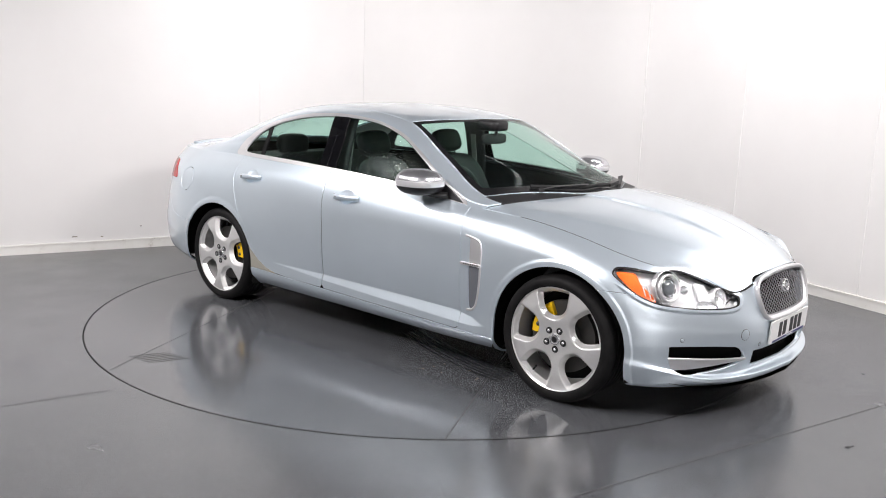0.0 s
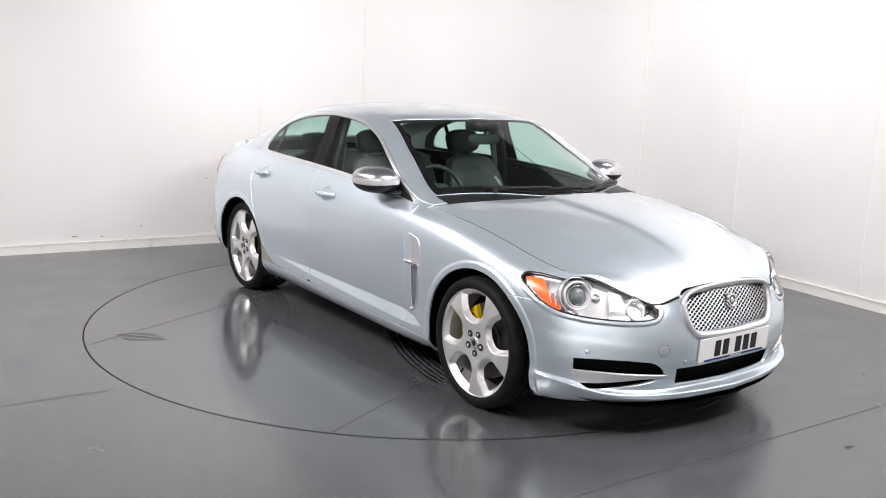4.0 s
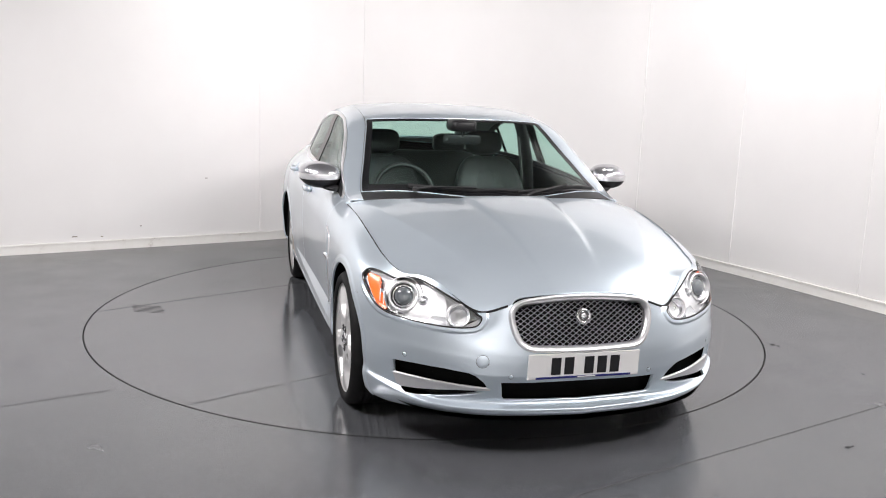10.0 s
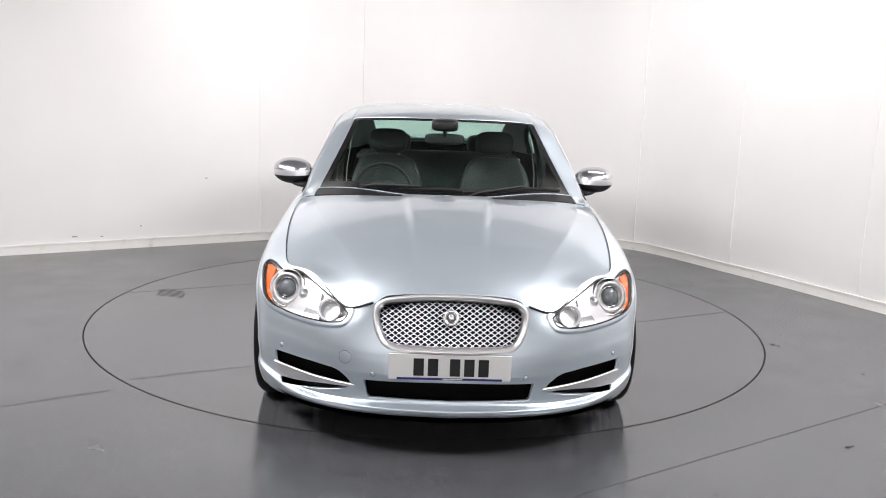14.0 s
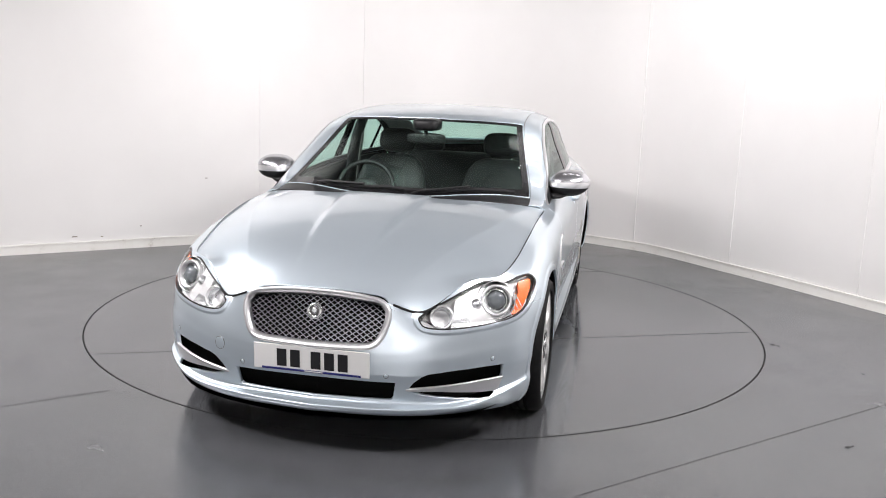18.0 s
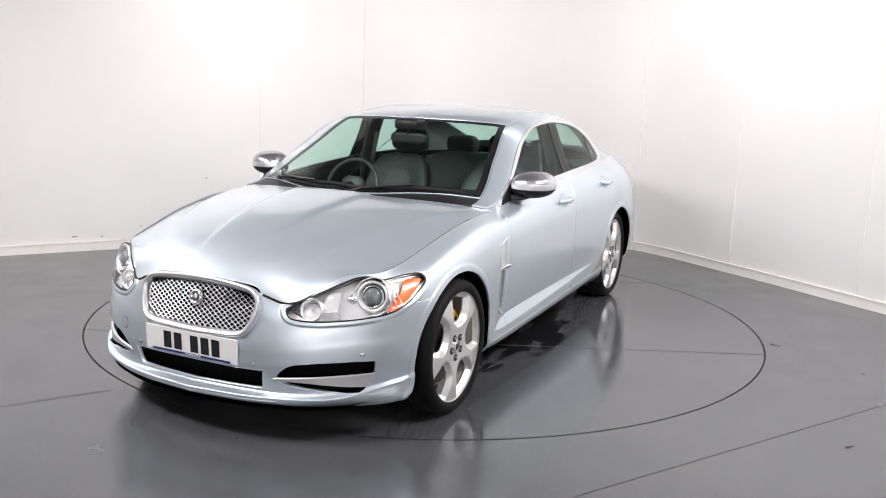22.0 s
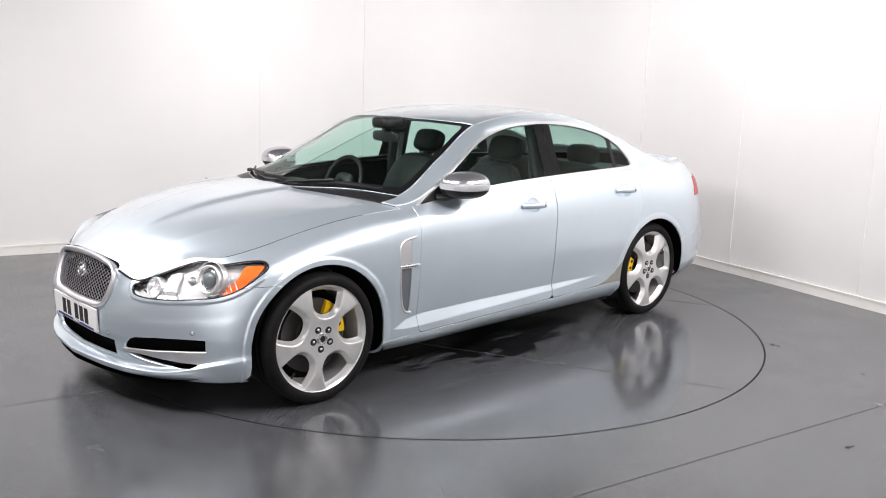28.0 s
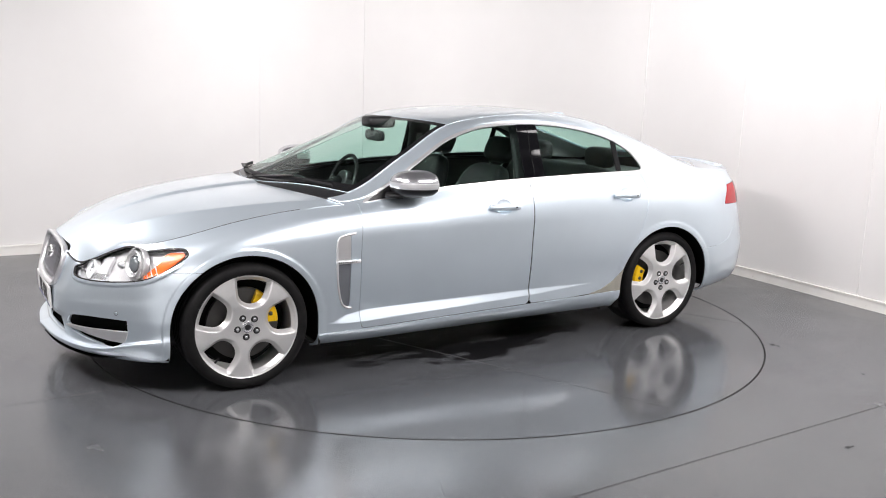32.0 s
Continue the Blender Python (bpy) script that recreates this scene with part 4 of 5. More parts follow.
def pillow(c, half, e=0.55, nu=28, nv=16, bend=None):
    """A soft-edged block (a superellipsoid) about c."""
    bm = bmesh.new()

    def sp(v):
        return math.copysign(abs(v) ** e, v)
    rows = []
    for j in range(nv + 1):
        b = -math.pi / 2 + math.pi * j / nv
        row = []
        for k in range(nu):
            a = 2 * math.pi * k / nu
            p = Vector((half[0] * sp(math.cos(b)) * sp(math.cos(a)), half[1] * sp(math.cos(b)) * sp(math.sin(a)), half[2] * sp(math.sin(b))))
            if bend:
                p = bend(p)
            row.append(bm.verts.new(p + Vector(c)))
        rows.append(row)
    for j in range(nv):
        for k in range(nu):
            bm.faces.new((rows[j][k], rows[j][(k + 1) % nu], rows[j + 1][(k + 1) % nu], rows[j + 1][k]))
    bmesh.ops.remove_doubles(bm, verts=bm.verts, dist=1e-5)
    return bm


# ---- wheels: axle along y, outer face towards +y ----
TYRE_R, RIM = 0.336, 1.076
HOLE = rounded([(.094, 0), (.099, .028), (.113, .054), (.138, .073), (.168, .082), (.20, .088), (.2286, .089), (.2405, .050), (.2455, 0),
                (.2405, -.050), (.2286, -.089), (.20, -.088), (.168, -.082), (.138, -.073), (.113, -.054), (.099, -.028)], 4)


def spoke_face():
    """The dished five-spoke face with scooped openings."""
    ang, rad = np.linspace(0, 2 * np.pi, 361), np.linspace(0.012, 0.2525, 58)
    a, r = np.meshgrid(ang, rad, indexing="ij")
    near = (a + np.pi / 5) % (2 * np.pi / 5) - np.pi / 5
    d = distance((r * np.cos(near)).ravel(), (r * np.sin(near)).ravel(), HOLE).reshape(a.shape)
    dish = np.interp(r, [0, .03, .075, .12, .18, .23, .26], [.024, .024, .026, .032, .034, .028, .022])
    scoop = np.clip(-d / 0.030, 0, 1)
    y = dish - 0.046 * scoop * (1.6 - 0.6 * scoop) * 0.8 - 0.003 * np.exp(-np.maximum(d, 0) / 0.004)
    P = np.stack([r * np.cos(a), y, r * np.sin(a)], 2)
    m = sheet(P, ang, rad)
    if m[0][:, 4].sum() < 0:
        m = sheet(P, ang, rad, flip=True)

    def hole(A):
        aa = np.arctan2(A[:, 2], A[:, 0])
        rr = np.hypot(A[:, 0], A[:, 2])
        nn = (aa + np.pi / 5) % (2 * np.pi / 5) - np.pi / 5
        return -0.0165 - distance(rr * np.cos(nn), rr * np.sin(nn), HOLE)
    out = cut(m, hole)
    out[0][:, [0, 2]] *= RIM
    return out


FACE = spoke_face()


def wheel(x, y, side, spin, caliper_at, width, valve_at):
    """A wheel at (x, y), side +1 left or -1 right, with its brake behind it."""
    w = new("wheel")
    w.parent = car
    w.location = (x, y, TYRE_R)
    if side < 0:
        w.rotation_euler = (0, 0, math.pi)
    tagged(w, "large five-spoke silver alloy wheel with a low black tyre")
    h = width
    prof = [(0.274, -h), (0.279, -h - 0.007), (0.296, -h - 0.012), (0.316, -h - 0.009), (0.328, -h + 0.004), (0.3340, -h + 0.022), (0.336, -h * 0.5)]
    tread = []
    for g in (-0.055, -0.02, 0.02, 0.055):
        c = g
        tread += [(0.336, c - 0.005), (0.328, c - 0.004), (0.328, c + 0.004), (0.336, c + 0.005)]
    outer = [(r, -yy) for r, yy in prof[::-1]]
    part("tyre", lathe(prof[:-1] + [(0.3356, -h + 0.04)] + tread + [(0.3356, h - 0.04)] + outer[1:], 96), RUBBER, w, "black low-profile tyre", smooth=True)
    face = (FACE[0].copy(), FACE[1])
    c, s = math.cos(spin), math.sin(spin)
    A = face[0]
    for i, j in ((0, 2), (3, 5)):
        A[:, i], A[:, j] = A[:, i] * c - A[:, j] * s, A[:, i] * s + A[:, j] * c
    A[:, 1] += h - 0.030
    rim = skin("rim", face, ALLOY, w, "silver five-spoke alloy rim", thick=0.022, lip=0.0015)
    f = h - 0.030
    lip = [(0.252, f + 0.0235), (0.2555, f + 0.0255), (0.259, f + 0.030), (0.2625, f + 0.0315), (0.2645, f + 0.029), (0.264, f + 0.018), (0.250, f + 0.012), (0.243, f - 0.01), (0.238, f - 0.06), (0.238, -h + 0.02), (0.26, -h)]
    part("rim_barrel", lathe([(r * RIM, y) for r, y in lip], 96), ALLOY, w, smooth=True)
    cap = lathe([(0.0005, f + 0.031), (0.016, f + 0.0305), (0.021, f + 0.029), (0.024, f + 0.031), (0.029, f + 0.031), (0.031, f + 0.027), (0.031, f + 0.018)], 32)
    part("centre_cap", cap, SATIN, rim, "round metal cap with a plain emblem", smooth=True)
    part("cap_emblem", lathe([(0.0005, f + 0.0318), (0.013, f + 0.0316), (0.017, f + 0.0300)], 24), INK, rim, smooth=True)
    for k in range(5):
        a = spin + 2 * math.pi * (k + 0.5) / 5
        spot = Matrix.Translation((0.054 * math.cos(a), 0, 0.054 * math.sin(a)))
        pocket = lathe([(0.0005, f + 0.0268), (0.0135, f + 0.0272), (0.0155, f + 0.0295), (0.0172, f + 0.0292), (0.0185, f + 0.024)], 20)
        part("nut_pocket", turned(pocket, spot), BLACK, rim, smooth=True)
        nut = lathe([(0.0005, f + 0.0335), (0.006, f + 0.0330), (0.0085, f + 0.0315), (0.0092, f + 0.026)], 6)
        part("wheel_nut", turned(nut, spot), SATIN, rim)
    disc = lathe([(0.06, f - 0.045), (0.10, f - 0.045), (0.105, f - 0.055), (0.192, f - 0.055), (0.192, f - 0.083), (0.10, f - 0.083), (0.06, f - 0.083)], 64)
    part("brake_disc", disc, DISC_STEEL, w, "grey steel brake disc", smooth=False)
    a0, a1 = caliper_at
    cal = lathe([(0.118, f - 0.035), (0.130, f - 0.030), (0.168, f - 0.030), (0.184, f - 0.036), (0.190, f - 0.05), (0.190, f - 0.10), (0.118, f - 0.10), (0.118, f - 0.035)], 18, a0, a1)
    bmesh.ops.holes_fill(cal, edges=cal.edges, sides=0)
    cp = part("brake_caliper", cal, YELLOW, w, "bright yellow brake caliper")
    for q in (0.25, 0.75):
        a = a0 + (a1 - a0) * q
        b = turned(lathe([(0.0005, f - 0.024), (0.011, f - 0.025), (0.013, f - 0.034)], 12), Matrix.Translation((0.150 * math.cos(a), 0, 0.150 * math.sin(a))))
        part("caliper_bolt", b, DISC_STEEL, cp, smooth=True)
    va = valve_at
    stem = sweep([(r * math.cos(va), f - 0.004, r * math.sin(va)) for r in (0.252, 0.232, 0.214)], (0, 1, 0), oval(0.0055, 0.0055, 8))
    part("valve_stem", stem, BLACK, w, "black rubber valve")
    part("hub_back", lathe([(0.0005, f - 0.11), (0.236, f - 0.11), (0.236, f - 0.112)], 48), VOID, w)
    return w


D72 = 2 * math.pi / 5
for ax, yc, hw in ((AXLES[0], 0.800, 0.124), (AXLES[1], 0.752, 0.136)):
    for side in (1, -1):
        spin = math.radians({(True, 1): 26, (True, -1): 12, (False, 1): 21, (False, -1): 26}[(ax > 0, side)])
        # The calipers sit behind the front axle and ahead of the rear one.
        back = (ax > 0) == (side > 0)
        cal = (math.radians(148), math.radians(184)) if back else (math.radians(-4), math.radians(32))
        if ax > 0:
            cal = (math.radians(112), math.radians(180)) if side > 0 else (math.radians(0), math.radians(68))
        wheel(ax if ax > 0 else ax - 0.019, side * yc, side, spin, cal, hw, math.radians({(True, 1): -48, (True, -1): -55, (False, 1): 157, (False, -1): 100}[(ax > 0, side)]))
    # Arch liner.
    for side in (1, -1):
        bm = bmesh.new()
        rows = []
        for k in range(33):
            a = math.pi * k / 32
            row = []
            for y in (0.925, 0.905, 0.56):
                r = 0.374 if y > 0.91 else 0.392
                lx, lz = ax + r * math.cos(a) / 0.955, 0.342 + r * math.sin(a)
                d = np.hypot(band[0][:, 0] - lx, band[0][:, 2] - lz) + np.where(band[0][:, 1] < 0.5, 9, 0)
                skin_y = float(band[0][int(np.argmin(d)), 1])
                row.append(bm.verts.new((lx, side * min(y, skin_y - (0.012 if y > 0.91 else 0.022)), lz)))
            rows.append(row)
        low = []
        for row, k in ((rows[0], 0), (rows[-1], 1)):
            low.append([bm.verts.new((v.co.x, v.co.y, 0.27 if ax < 0 and k else 0.19)) for v in row])
        rows = [low[0]] + rows + [low[1]]
        for p, q in zip(rows[:-1], rows[1:]):
            for j in range(2):
                bm.faces.new((p[j], p[j + 1], q[j + 1], q[j]))
        part("wheel_arch_liner", bm, VOID, car, "black wheel arch liner", smooth=True)

# Underside.
bm = bmesh.new()
box(bm, (-2.30, -0.58, 0.25), (-1.86, 0.58, 0.32), 0.03)
box(bm, (-1.04, -0.82, 0.165), (1.04, 0.82, 0.26), 0.02)
box(bm, (1.0, -0.56, 0.17), (1.95, 0.56, 0.30), 0.02)
box(bm, (1.86, -0.55, 0.182), (2.05, 0.55, 0.24), 0.02)
box(bm, (-2.0, -0.56, 0.19), (-1.0, 0.56, 0.34), 0.02)
part("underbody", bm, BLACK, car, "black underbody panels")
for side in (1, -1):
    bm = bmesh.new()
    box(bm, (-1.05, min(side * 0.70, side * 0.84), 0.16), (-0.98, max(side * 0.70, side * 0.84), 0.21), 0.012)
    part("mud_flap", bm, BLACK, car)

# ---- nose ----
def lamp_at(q, z):
    A = band[0]
    d = np.hypot(lamp_q(A) - q, A[:, 2] - z) + np.where(A[:, 0] < 1.5, 9, 0)
    k = int(np.argmin(d))
    return Vector(A[k, :3]), Vector(A[k, 3:6])


def on_lamp(poly):
    return lambda A: np.maximum(distance(lamp_q(A), A[:, 2], poly), 1.5 - A[:, 0])


def facing(p, n, depth=0.0, side=1):
    """A pose at p whose y axis looks along n, mirrored for the right-hand side."""
    p = p - n * depth
    if side < 0:
        p, n = Vector((p.x, -p.y, p.z)), Vector((n.x, -n.y, n.z))
    z = Vector((0, 0, 1))
    x = n.cross(z).normalized()
    z = x.cross(n).normalized()
    m = Matrix((x, n, z)).transposed().to_4x4()
    m.translation = p
    return m


for side in (1, -1):
    flipm = (lambda m: m) if side > 0 else mirrored
    lamp = new("headlamp")
    lamp.parent = car
    tagged(lamp, "clear swept-back headlamp with a round projector and an amber corner")
    bucket = moved(cut(band, inside(headlamp, 0.004)), -0.042)
    skin("lamp_housing", flipm(bucket), REFLECTOR, lamp, "bright reflector bowl", thick=-0.041, lip=0.0)
    gasket = moved(cut(cut(band, inside(headlamp, -0.0005)), lambda A: -0.0042 - headlamp(A)), 0.0005)
    skin("lamp_seal", flipm(gasket), BLACK, lamp, "thin black seal", thick=0.010)
    cover = moved(cut(band, inside(headlamp, 0.006)), 0.001)
    ob = skin("lamp_cover", flipm(cover), LENS, lamp, "clear lamp cover", thick=0.003, lip=0.0, closed=True)
    ob.visible_shadow = False
    amber = moved(cut(band, on_lamp(rounded([(-.408, .737), (-.45, .742), (-.492, .737), (-.508, .69), (-.575, .618), (-.53, .625), (-.46, .667)], 3))), -0.016)
    skin("amber_reflector", flipm(amber), AMBER, lamp, "orange corner reflector", thick=0.012)
    tab = moved(cut(band, on_lamp([(-.785, .584), (-.892, .580), (-.872, .612), (-.805, .617)])), -0.014)
    skin("lamp_tab", flipm(tab), SATIN, lamp, thick=0.03)
    bridge = moved(cut(band, on_lamp([(-.80, .617), (-.87, .612), (-.845, .69), (-.79, .70)])), -0.020)
    skin("lamp_bridge", flipm(bridge), REFLECTOR, lamp, thick=0.02)
    for q, z, r, glassy in ((-.655, .678, .070, True), (-.925, .620, .053, False)):
        p, n = lamp_at(q, z)
        n = (n * 0.55 + Vector((1, 0, 0)) * 0.6).normalized()
        m = facing(p, n, 0.018, side)
        ring = lathe([(r * 0.80, -0.012), (r * 0.84, 0.002), (r * 0.92, 0.006), (r, 0.001), (r * 1.02, -0.03)], 40)
        part("lamp_ring", turned(ring, m), TRIM, lamp, smooth=True)
        bowl = lathe([(0.0005, -0.05), (r * 0.35, -0.045), (r * 0.7, -0.03), (r * 0.83, -0.008)], 40)
        part("lamp_bowl", turned(bowl, m), SATIN, lamp, smooth=True)
        if glassy:
            rim = lathe([(r * 1.18, -0.012), (r * 1.20, -0.004), (r * 1.25, -0.006), (r * 1.27, -0.035)], 48)
            part("bowl_rim", turned(rim, m), TRIM, lamp, smooth=True)
            eye = lathe([(0.0005, 0.014), (r * 0.30, 0.0115), (r * 0.48, 0.005), (r * 0.58, -0.006), (r * 0.60, -0.02), (0.0005, -0.022)], 32)
            part("projector_lens", turned(eye, m), PROJECTOR, lamp, "round glass projector lens", smooth=True)
            inner = lathe([(r * 0.60, -0.02), (r * 0.63, -0.002), (r * 0.69, -0.002), (r * 0.72, -0.012)], 32)
            part("lamp_ring", turned(inner, m), CHROME, lamp, smooth=True)
        else:
            bulb = lathe([(0.0005, -0.01), (0.008, -0.013), (0.010, -0.03), (0.010, -0.048)], 16)
            part("bulb", turned(bulb, m), LENS, lamp, smooth=True)
    p, n = lamp_at(-.752, .668)
    ball = lathe([(0.0005, 0.010), (0.010, 0.007), (0.016, 0.0), (0.020, -0.01), (0.024, -0.012), (0.026, -0.03)], 24)
    part("side_bulb", turned(ball, facing(p, (n + Vector((0.6, 0, 0))).normalized(), 0.03, side)), SATIN, lamp, smooth=True)
    for k in range(4):
        p, n = lamp_at(-.52 - 0.022 * k, .665 - 0.012 * k)
        rib = bmesh.new()
        box(rib, (-0.003, -0.008, -0.03), (0.003, 0.008, 0.03), 0.002, facing(p, n, 0.022, side) @ pose(0, 0, 0, 0, 18, 0))
        part("reflector_rib", rib, REFLECTOR, lamp)

# Front grille: chrome surround, diamond mesh and a round badge.
def nose_x(y, z):
    return 2.318 - 0.29 * (z - 0.46) - 0.144 * y * y


grille = new("grille")
grille.parent = car
tagged(grille, "bright chrome diamond mesh grille in a chrome surround")
path = [(nose_x(y, z) + 0.006, y, z) for y, z in GRILLE]
nose_n = Vector((1, 0, 0.28)).normalized()
surround = [(-0.004, -0.022), (-0.003, 0.004), (0.003, 0.010), (0.010, 0.008), (0.022, -0.002), (0.028, -0.020)]
cy, cz = 0.0, 0.60
g_area = sum(GRILLE[k][0] * GRILLE[(k + 1) % len(GRILLE)][1] - GRILLE[(k + 1) % len(GRILLE)][0] * GRILLE[k][1] for k in range(len(GRILLE)))
prof = surround if g_area > 0 else [(-a, b) for a, b in surround]
part("grille_surround", sweep(path, nose_n, [(-a, b) for a, b in prof], closed=True), TRIM, grille, "polished chrome surround", smooth=True)
inner_g = np.array([(y * 0.955, cz + (z - cz) * 0.93) for y, z in GRILLE])
verts, faces = [], []
for sgn in (1, -1):
    slope = 0.70
    for k in range(-22, 23):
        c = k * 0.0315
        ys = np.linspace(-0.34, 0.34, 137)
        zs = cz + sgn * slope * (ys - c)
        ok = distance(ys, zs, inner_g) < 0.0
        idx = np.where(ok)[0]
        if len(idx) < 3:
            continue
        for run in np.split(idx, np.where(np.diff(idx) > 1)[0] + 1):
            if len(run) < 3:
                continue
            run = run[::2] if len(run) > 4 else run
            b = len(verts)
            for i in run:
                y, z = ys[i], zs[i]
                wave = 0.0012 * math.cos((y - c) / 0.0315 * 2 * math.pi) * sgn
                x = nose_x(y, z) - 0.010 + wave
                t = Vector((0, 1, sgn * slope)).normalized()
                s = Vector((0, -t.z, t.y)) * 0.0012
                for dx, q in ((-0.002, -1), (0.0, -1), (0.0012, 0), (0.0, 1), (-0.002, 1)):
                    verts.append((x + dx, y + s.y * q, z + s.z * q))
            n = len(run)
            for i in range(n - 1):
                for j in range(4):
                    p0 = b + i * 5 + j
                    faces.append((p0, p0 + 1, p0 + 6, p0 + 5))
part("mesh_grille", mesh_of("mesh_grille", verts, faces, MESH), MESH, grille, "chrome diamond mesh")
m = facing(Vector((nose_x(0, 0.629) + 0.004, 0, 0.629)), nose_n)
badge = part("badge", turned(lathe([(0.0005, 0.004), (0.020, 0.004), (0.0225, 0.009), (0.028, 0.012), (0.034, 0.009), (0.0365, 0.0), (0.0365, -0.02)], 40), m), CHROME, grille, "round chrome badge with a plain shape", smooth=True)
part("badge_shape", turned(pillow((0, 0.006, 0), (0.012, 0.007, 0.015), 0.9, 16, 8), m), SATIN, badge, smooth=True)
part("badge_field", turned(lathe([(0.0005, 0.0052), (0.019, 0.0052), (0.021, 0.0042)], 32), m), DISC_STEEL, badge, smooth=True)

# Number plate: its characters as plain bars.
plate = new("number_plate")
plate.parent = car
tagged(plate, "white number plate with plain black bars and a blue strip")
px = 2.314
pm = pose(px, 0, 0.421, 0, 3.0, 0)
bm = bmesh.new()
box(bm, (-0.005, -0.262, -0.0575), (0.005, 0.262, 0.0575), 0.002, pm)
part("plate", bm, PLATE_WHITE, plate)
xs = [-0.133, -0.072, 0.022, 0.083, 0.144]
for y in xs:
    bm = bmesh.new()
    box(bm, (0.004, y - 0.022, -0.038), (0.0063, y + 0.022, 0.040), 0.0, pm)
    part("plate_bar", bm, INK, plate)
bm = bmesh.new()
box(bm, (0.0045, -0.225, -0.0560), (0.0062, 0.225, -0.0465), 0.0, pm)
part("plate_strip", bm, BLUE_INK, plate, "dark blue strip")
bm = bmesh.new()
box(bm, (0.0055, -0.03, -0.0535), (0.0068, 0.055, -0.0490), 0.0, pm)
part("strip_bar", bm, PLATE_WHITE, plate)
bm = bmesh.new()
box(bm, (-0.05, -0.24, -0.05), (-0.004, 0.24, 0.05), 0.004, pm)
part("plate_holder", bm, BLACK, plate)

# Dark joint between the bonnet's leading edge and the bumper, from lamp to grille.
joint = [p for p in EDGE if p[0] > 2.13 and 0.335 < p[1] < 0.50]
for side in (1, -1):
    part("bonnet_joint", sweep([(p[0] + 0.001, side * p[1], p[2] + 0.0005) for p in joint], (0.7, 0, 0.7), oval(0.0055, 0.0045, 8)), BLACK, car, "black rubber bonnet joint")
    seam = [p for p in EDGE if 1.12 < p[0] < 1.90 and p[1] > 0.5]
    part("bonnet_seam", sweep([(p[0], side * (p[1] - 0.004), p[2] + 0.0015) for p in seam[::4]], (0, 0, 1), oval(0.0013, 0.0012, 6)), BLACK, car, "dark shut line beside the bonnet")

# Fog openings: chrome blades; sensors; tow cover; intake bars.
BLADE = [(.792, .338), (.70, .334), (.55, .323), (.412, .313), (.406, .309), (.412, .305), (.48, .305), (.55, .302), (.62, .294), (.70, .284), (.762, .279), (.776, .290)]
blade = moved(cut(band, yz(BLADE)), 0.003)
both("fog_blade", blade, TRIM, "chrome blade in the bumper opening", thick=0.014, lip=0.002)


def nose_spot(y, z):
    A = band[0]
    d = np.hypot(A[:, 1] - y, A[:, 2] - z) + np.where(A[:, 0] < 1.8, 9, 0)
    k = int(np.argmin(d))
    return Vector(A[k, :3]), Vector(A[k, 3:6])


for side in (1, -1):
    for y, z in ((.753, .427), (.331, .375)):
        p, n = nose_spot(y, z)
        part("parking_sensor", turned(lathe([(0.0005, 0.002), (0.008, 0.0018), (0.0095, 0.0), (0.0098, -0.004)], 20), facing(p, n, 0, side)), PAINT, car, smooth=True)
        part("sensor_ring", turned(lathe([(0.0098, 0.0004), (0.0110, 0.0006), (0.0114, -0.003)], 20), facing(p, n, 0, side)), BLACK, car, smooth=True)
p, n = nose_spot(.448, .44)
part("tow_cover", turned(lathe([(0.0005, 0.0012), (0.026, 0.0010), (0.0275, 0.0004)], 32), facing(p, n, 0, -1)), PAINT, car, smooth=True)
part("cover_gap", turned(lathe([(0.0274, 0.0006), (0.0286, 0.0006), (0.0286, -0.004)], 32), facing(p, n, 0, -1)), BLACK, car)


# ---- flank details ----
def side_y(x, z):
    """The flank's y at (x, z)."""
    A = band[0]
    k = int(np.argmin(np.hypot(A[:, 0] - x, A[:, 2] - z) + np.where(A[:, 1] < 0.5, 9, 0)))
    return A[k, 1], Vector(A[k, 3:6])


for (hx, hz), dads in zip(HANDLES, (front_doors, rear_doors)):
    y0, n = side_y(hx, hz)
    for j, side in enumerate((1, -1)):
        path, ups = [], []
        for k in range(13):
            u = -1 + 2 * k / 12
            bow = 0.030 * (1 - abs(u) ** 3.5) + 0.004
            path.append((hx + u * 0.108, side * (y0 + bow), hz + 0.003 * u))
            ups.append(Vector((0, side, 0)))
        prof = [(-0.017, -0.002), (-0.013, 0.008), (0.0, 0.011), (0.013, 0.008), (0.017, -0.002), (0.011, -0.007), (-0.011, -0.007)]
        h = part("door_handle", sweep(path, ups, prof), PAINT, dads[j], "silver pull handle", smooth=True)
        lock = lathe([(0.0005, 0.001), (0.0055, 0.0008), (0.006, -0.003)], 14)
        part("key_lock", turned(lock, Matrix.Translation((hx - 0.062, side * (y0 + 0.0415), hz)) @ pose(0, 0, 0, 0, 0, 0 if side > 0 else 180)), BLACK, dads[j])

# Wing vents: bright upper blade, badge strip and grey lower mesh.
def vent_part(lo, hi, grow=0.004):
    return cut(cut(band, inside(xz(VENT), grow)), lambda A: np.maximum(lo - A[:, 2], A[:, 2] - hi))


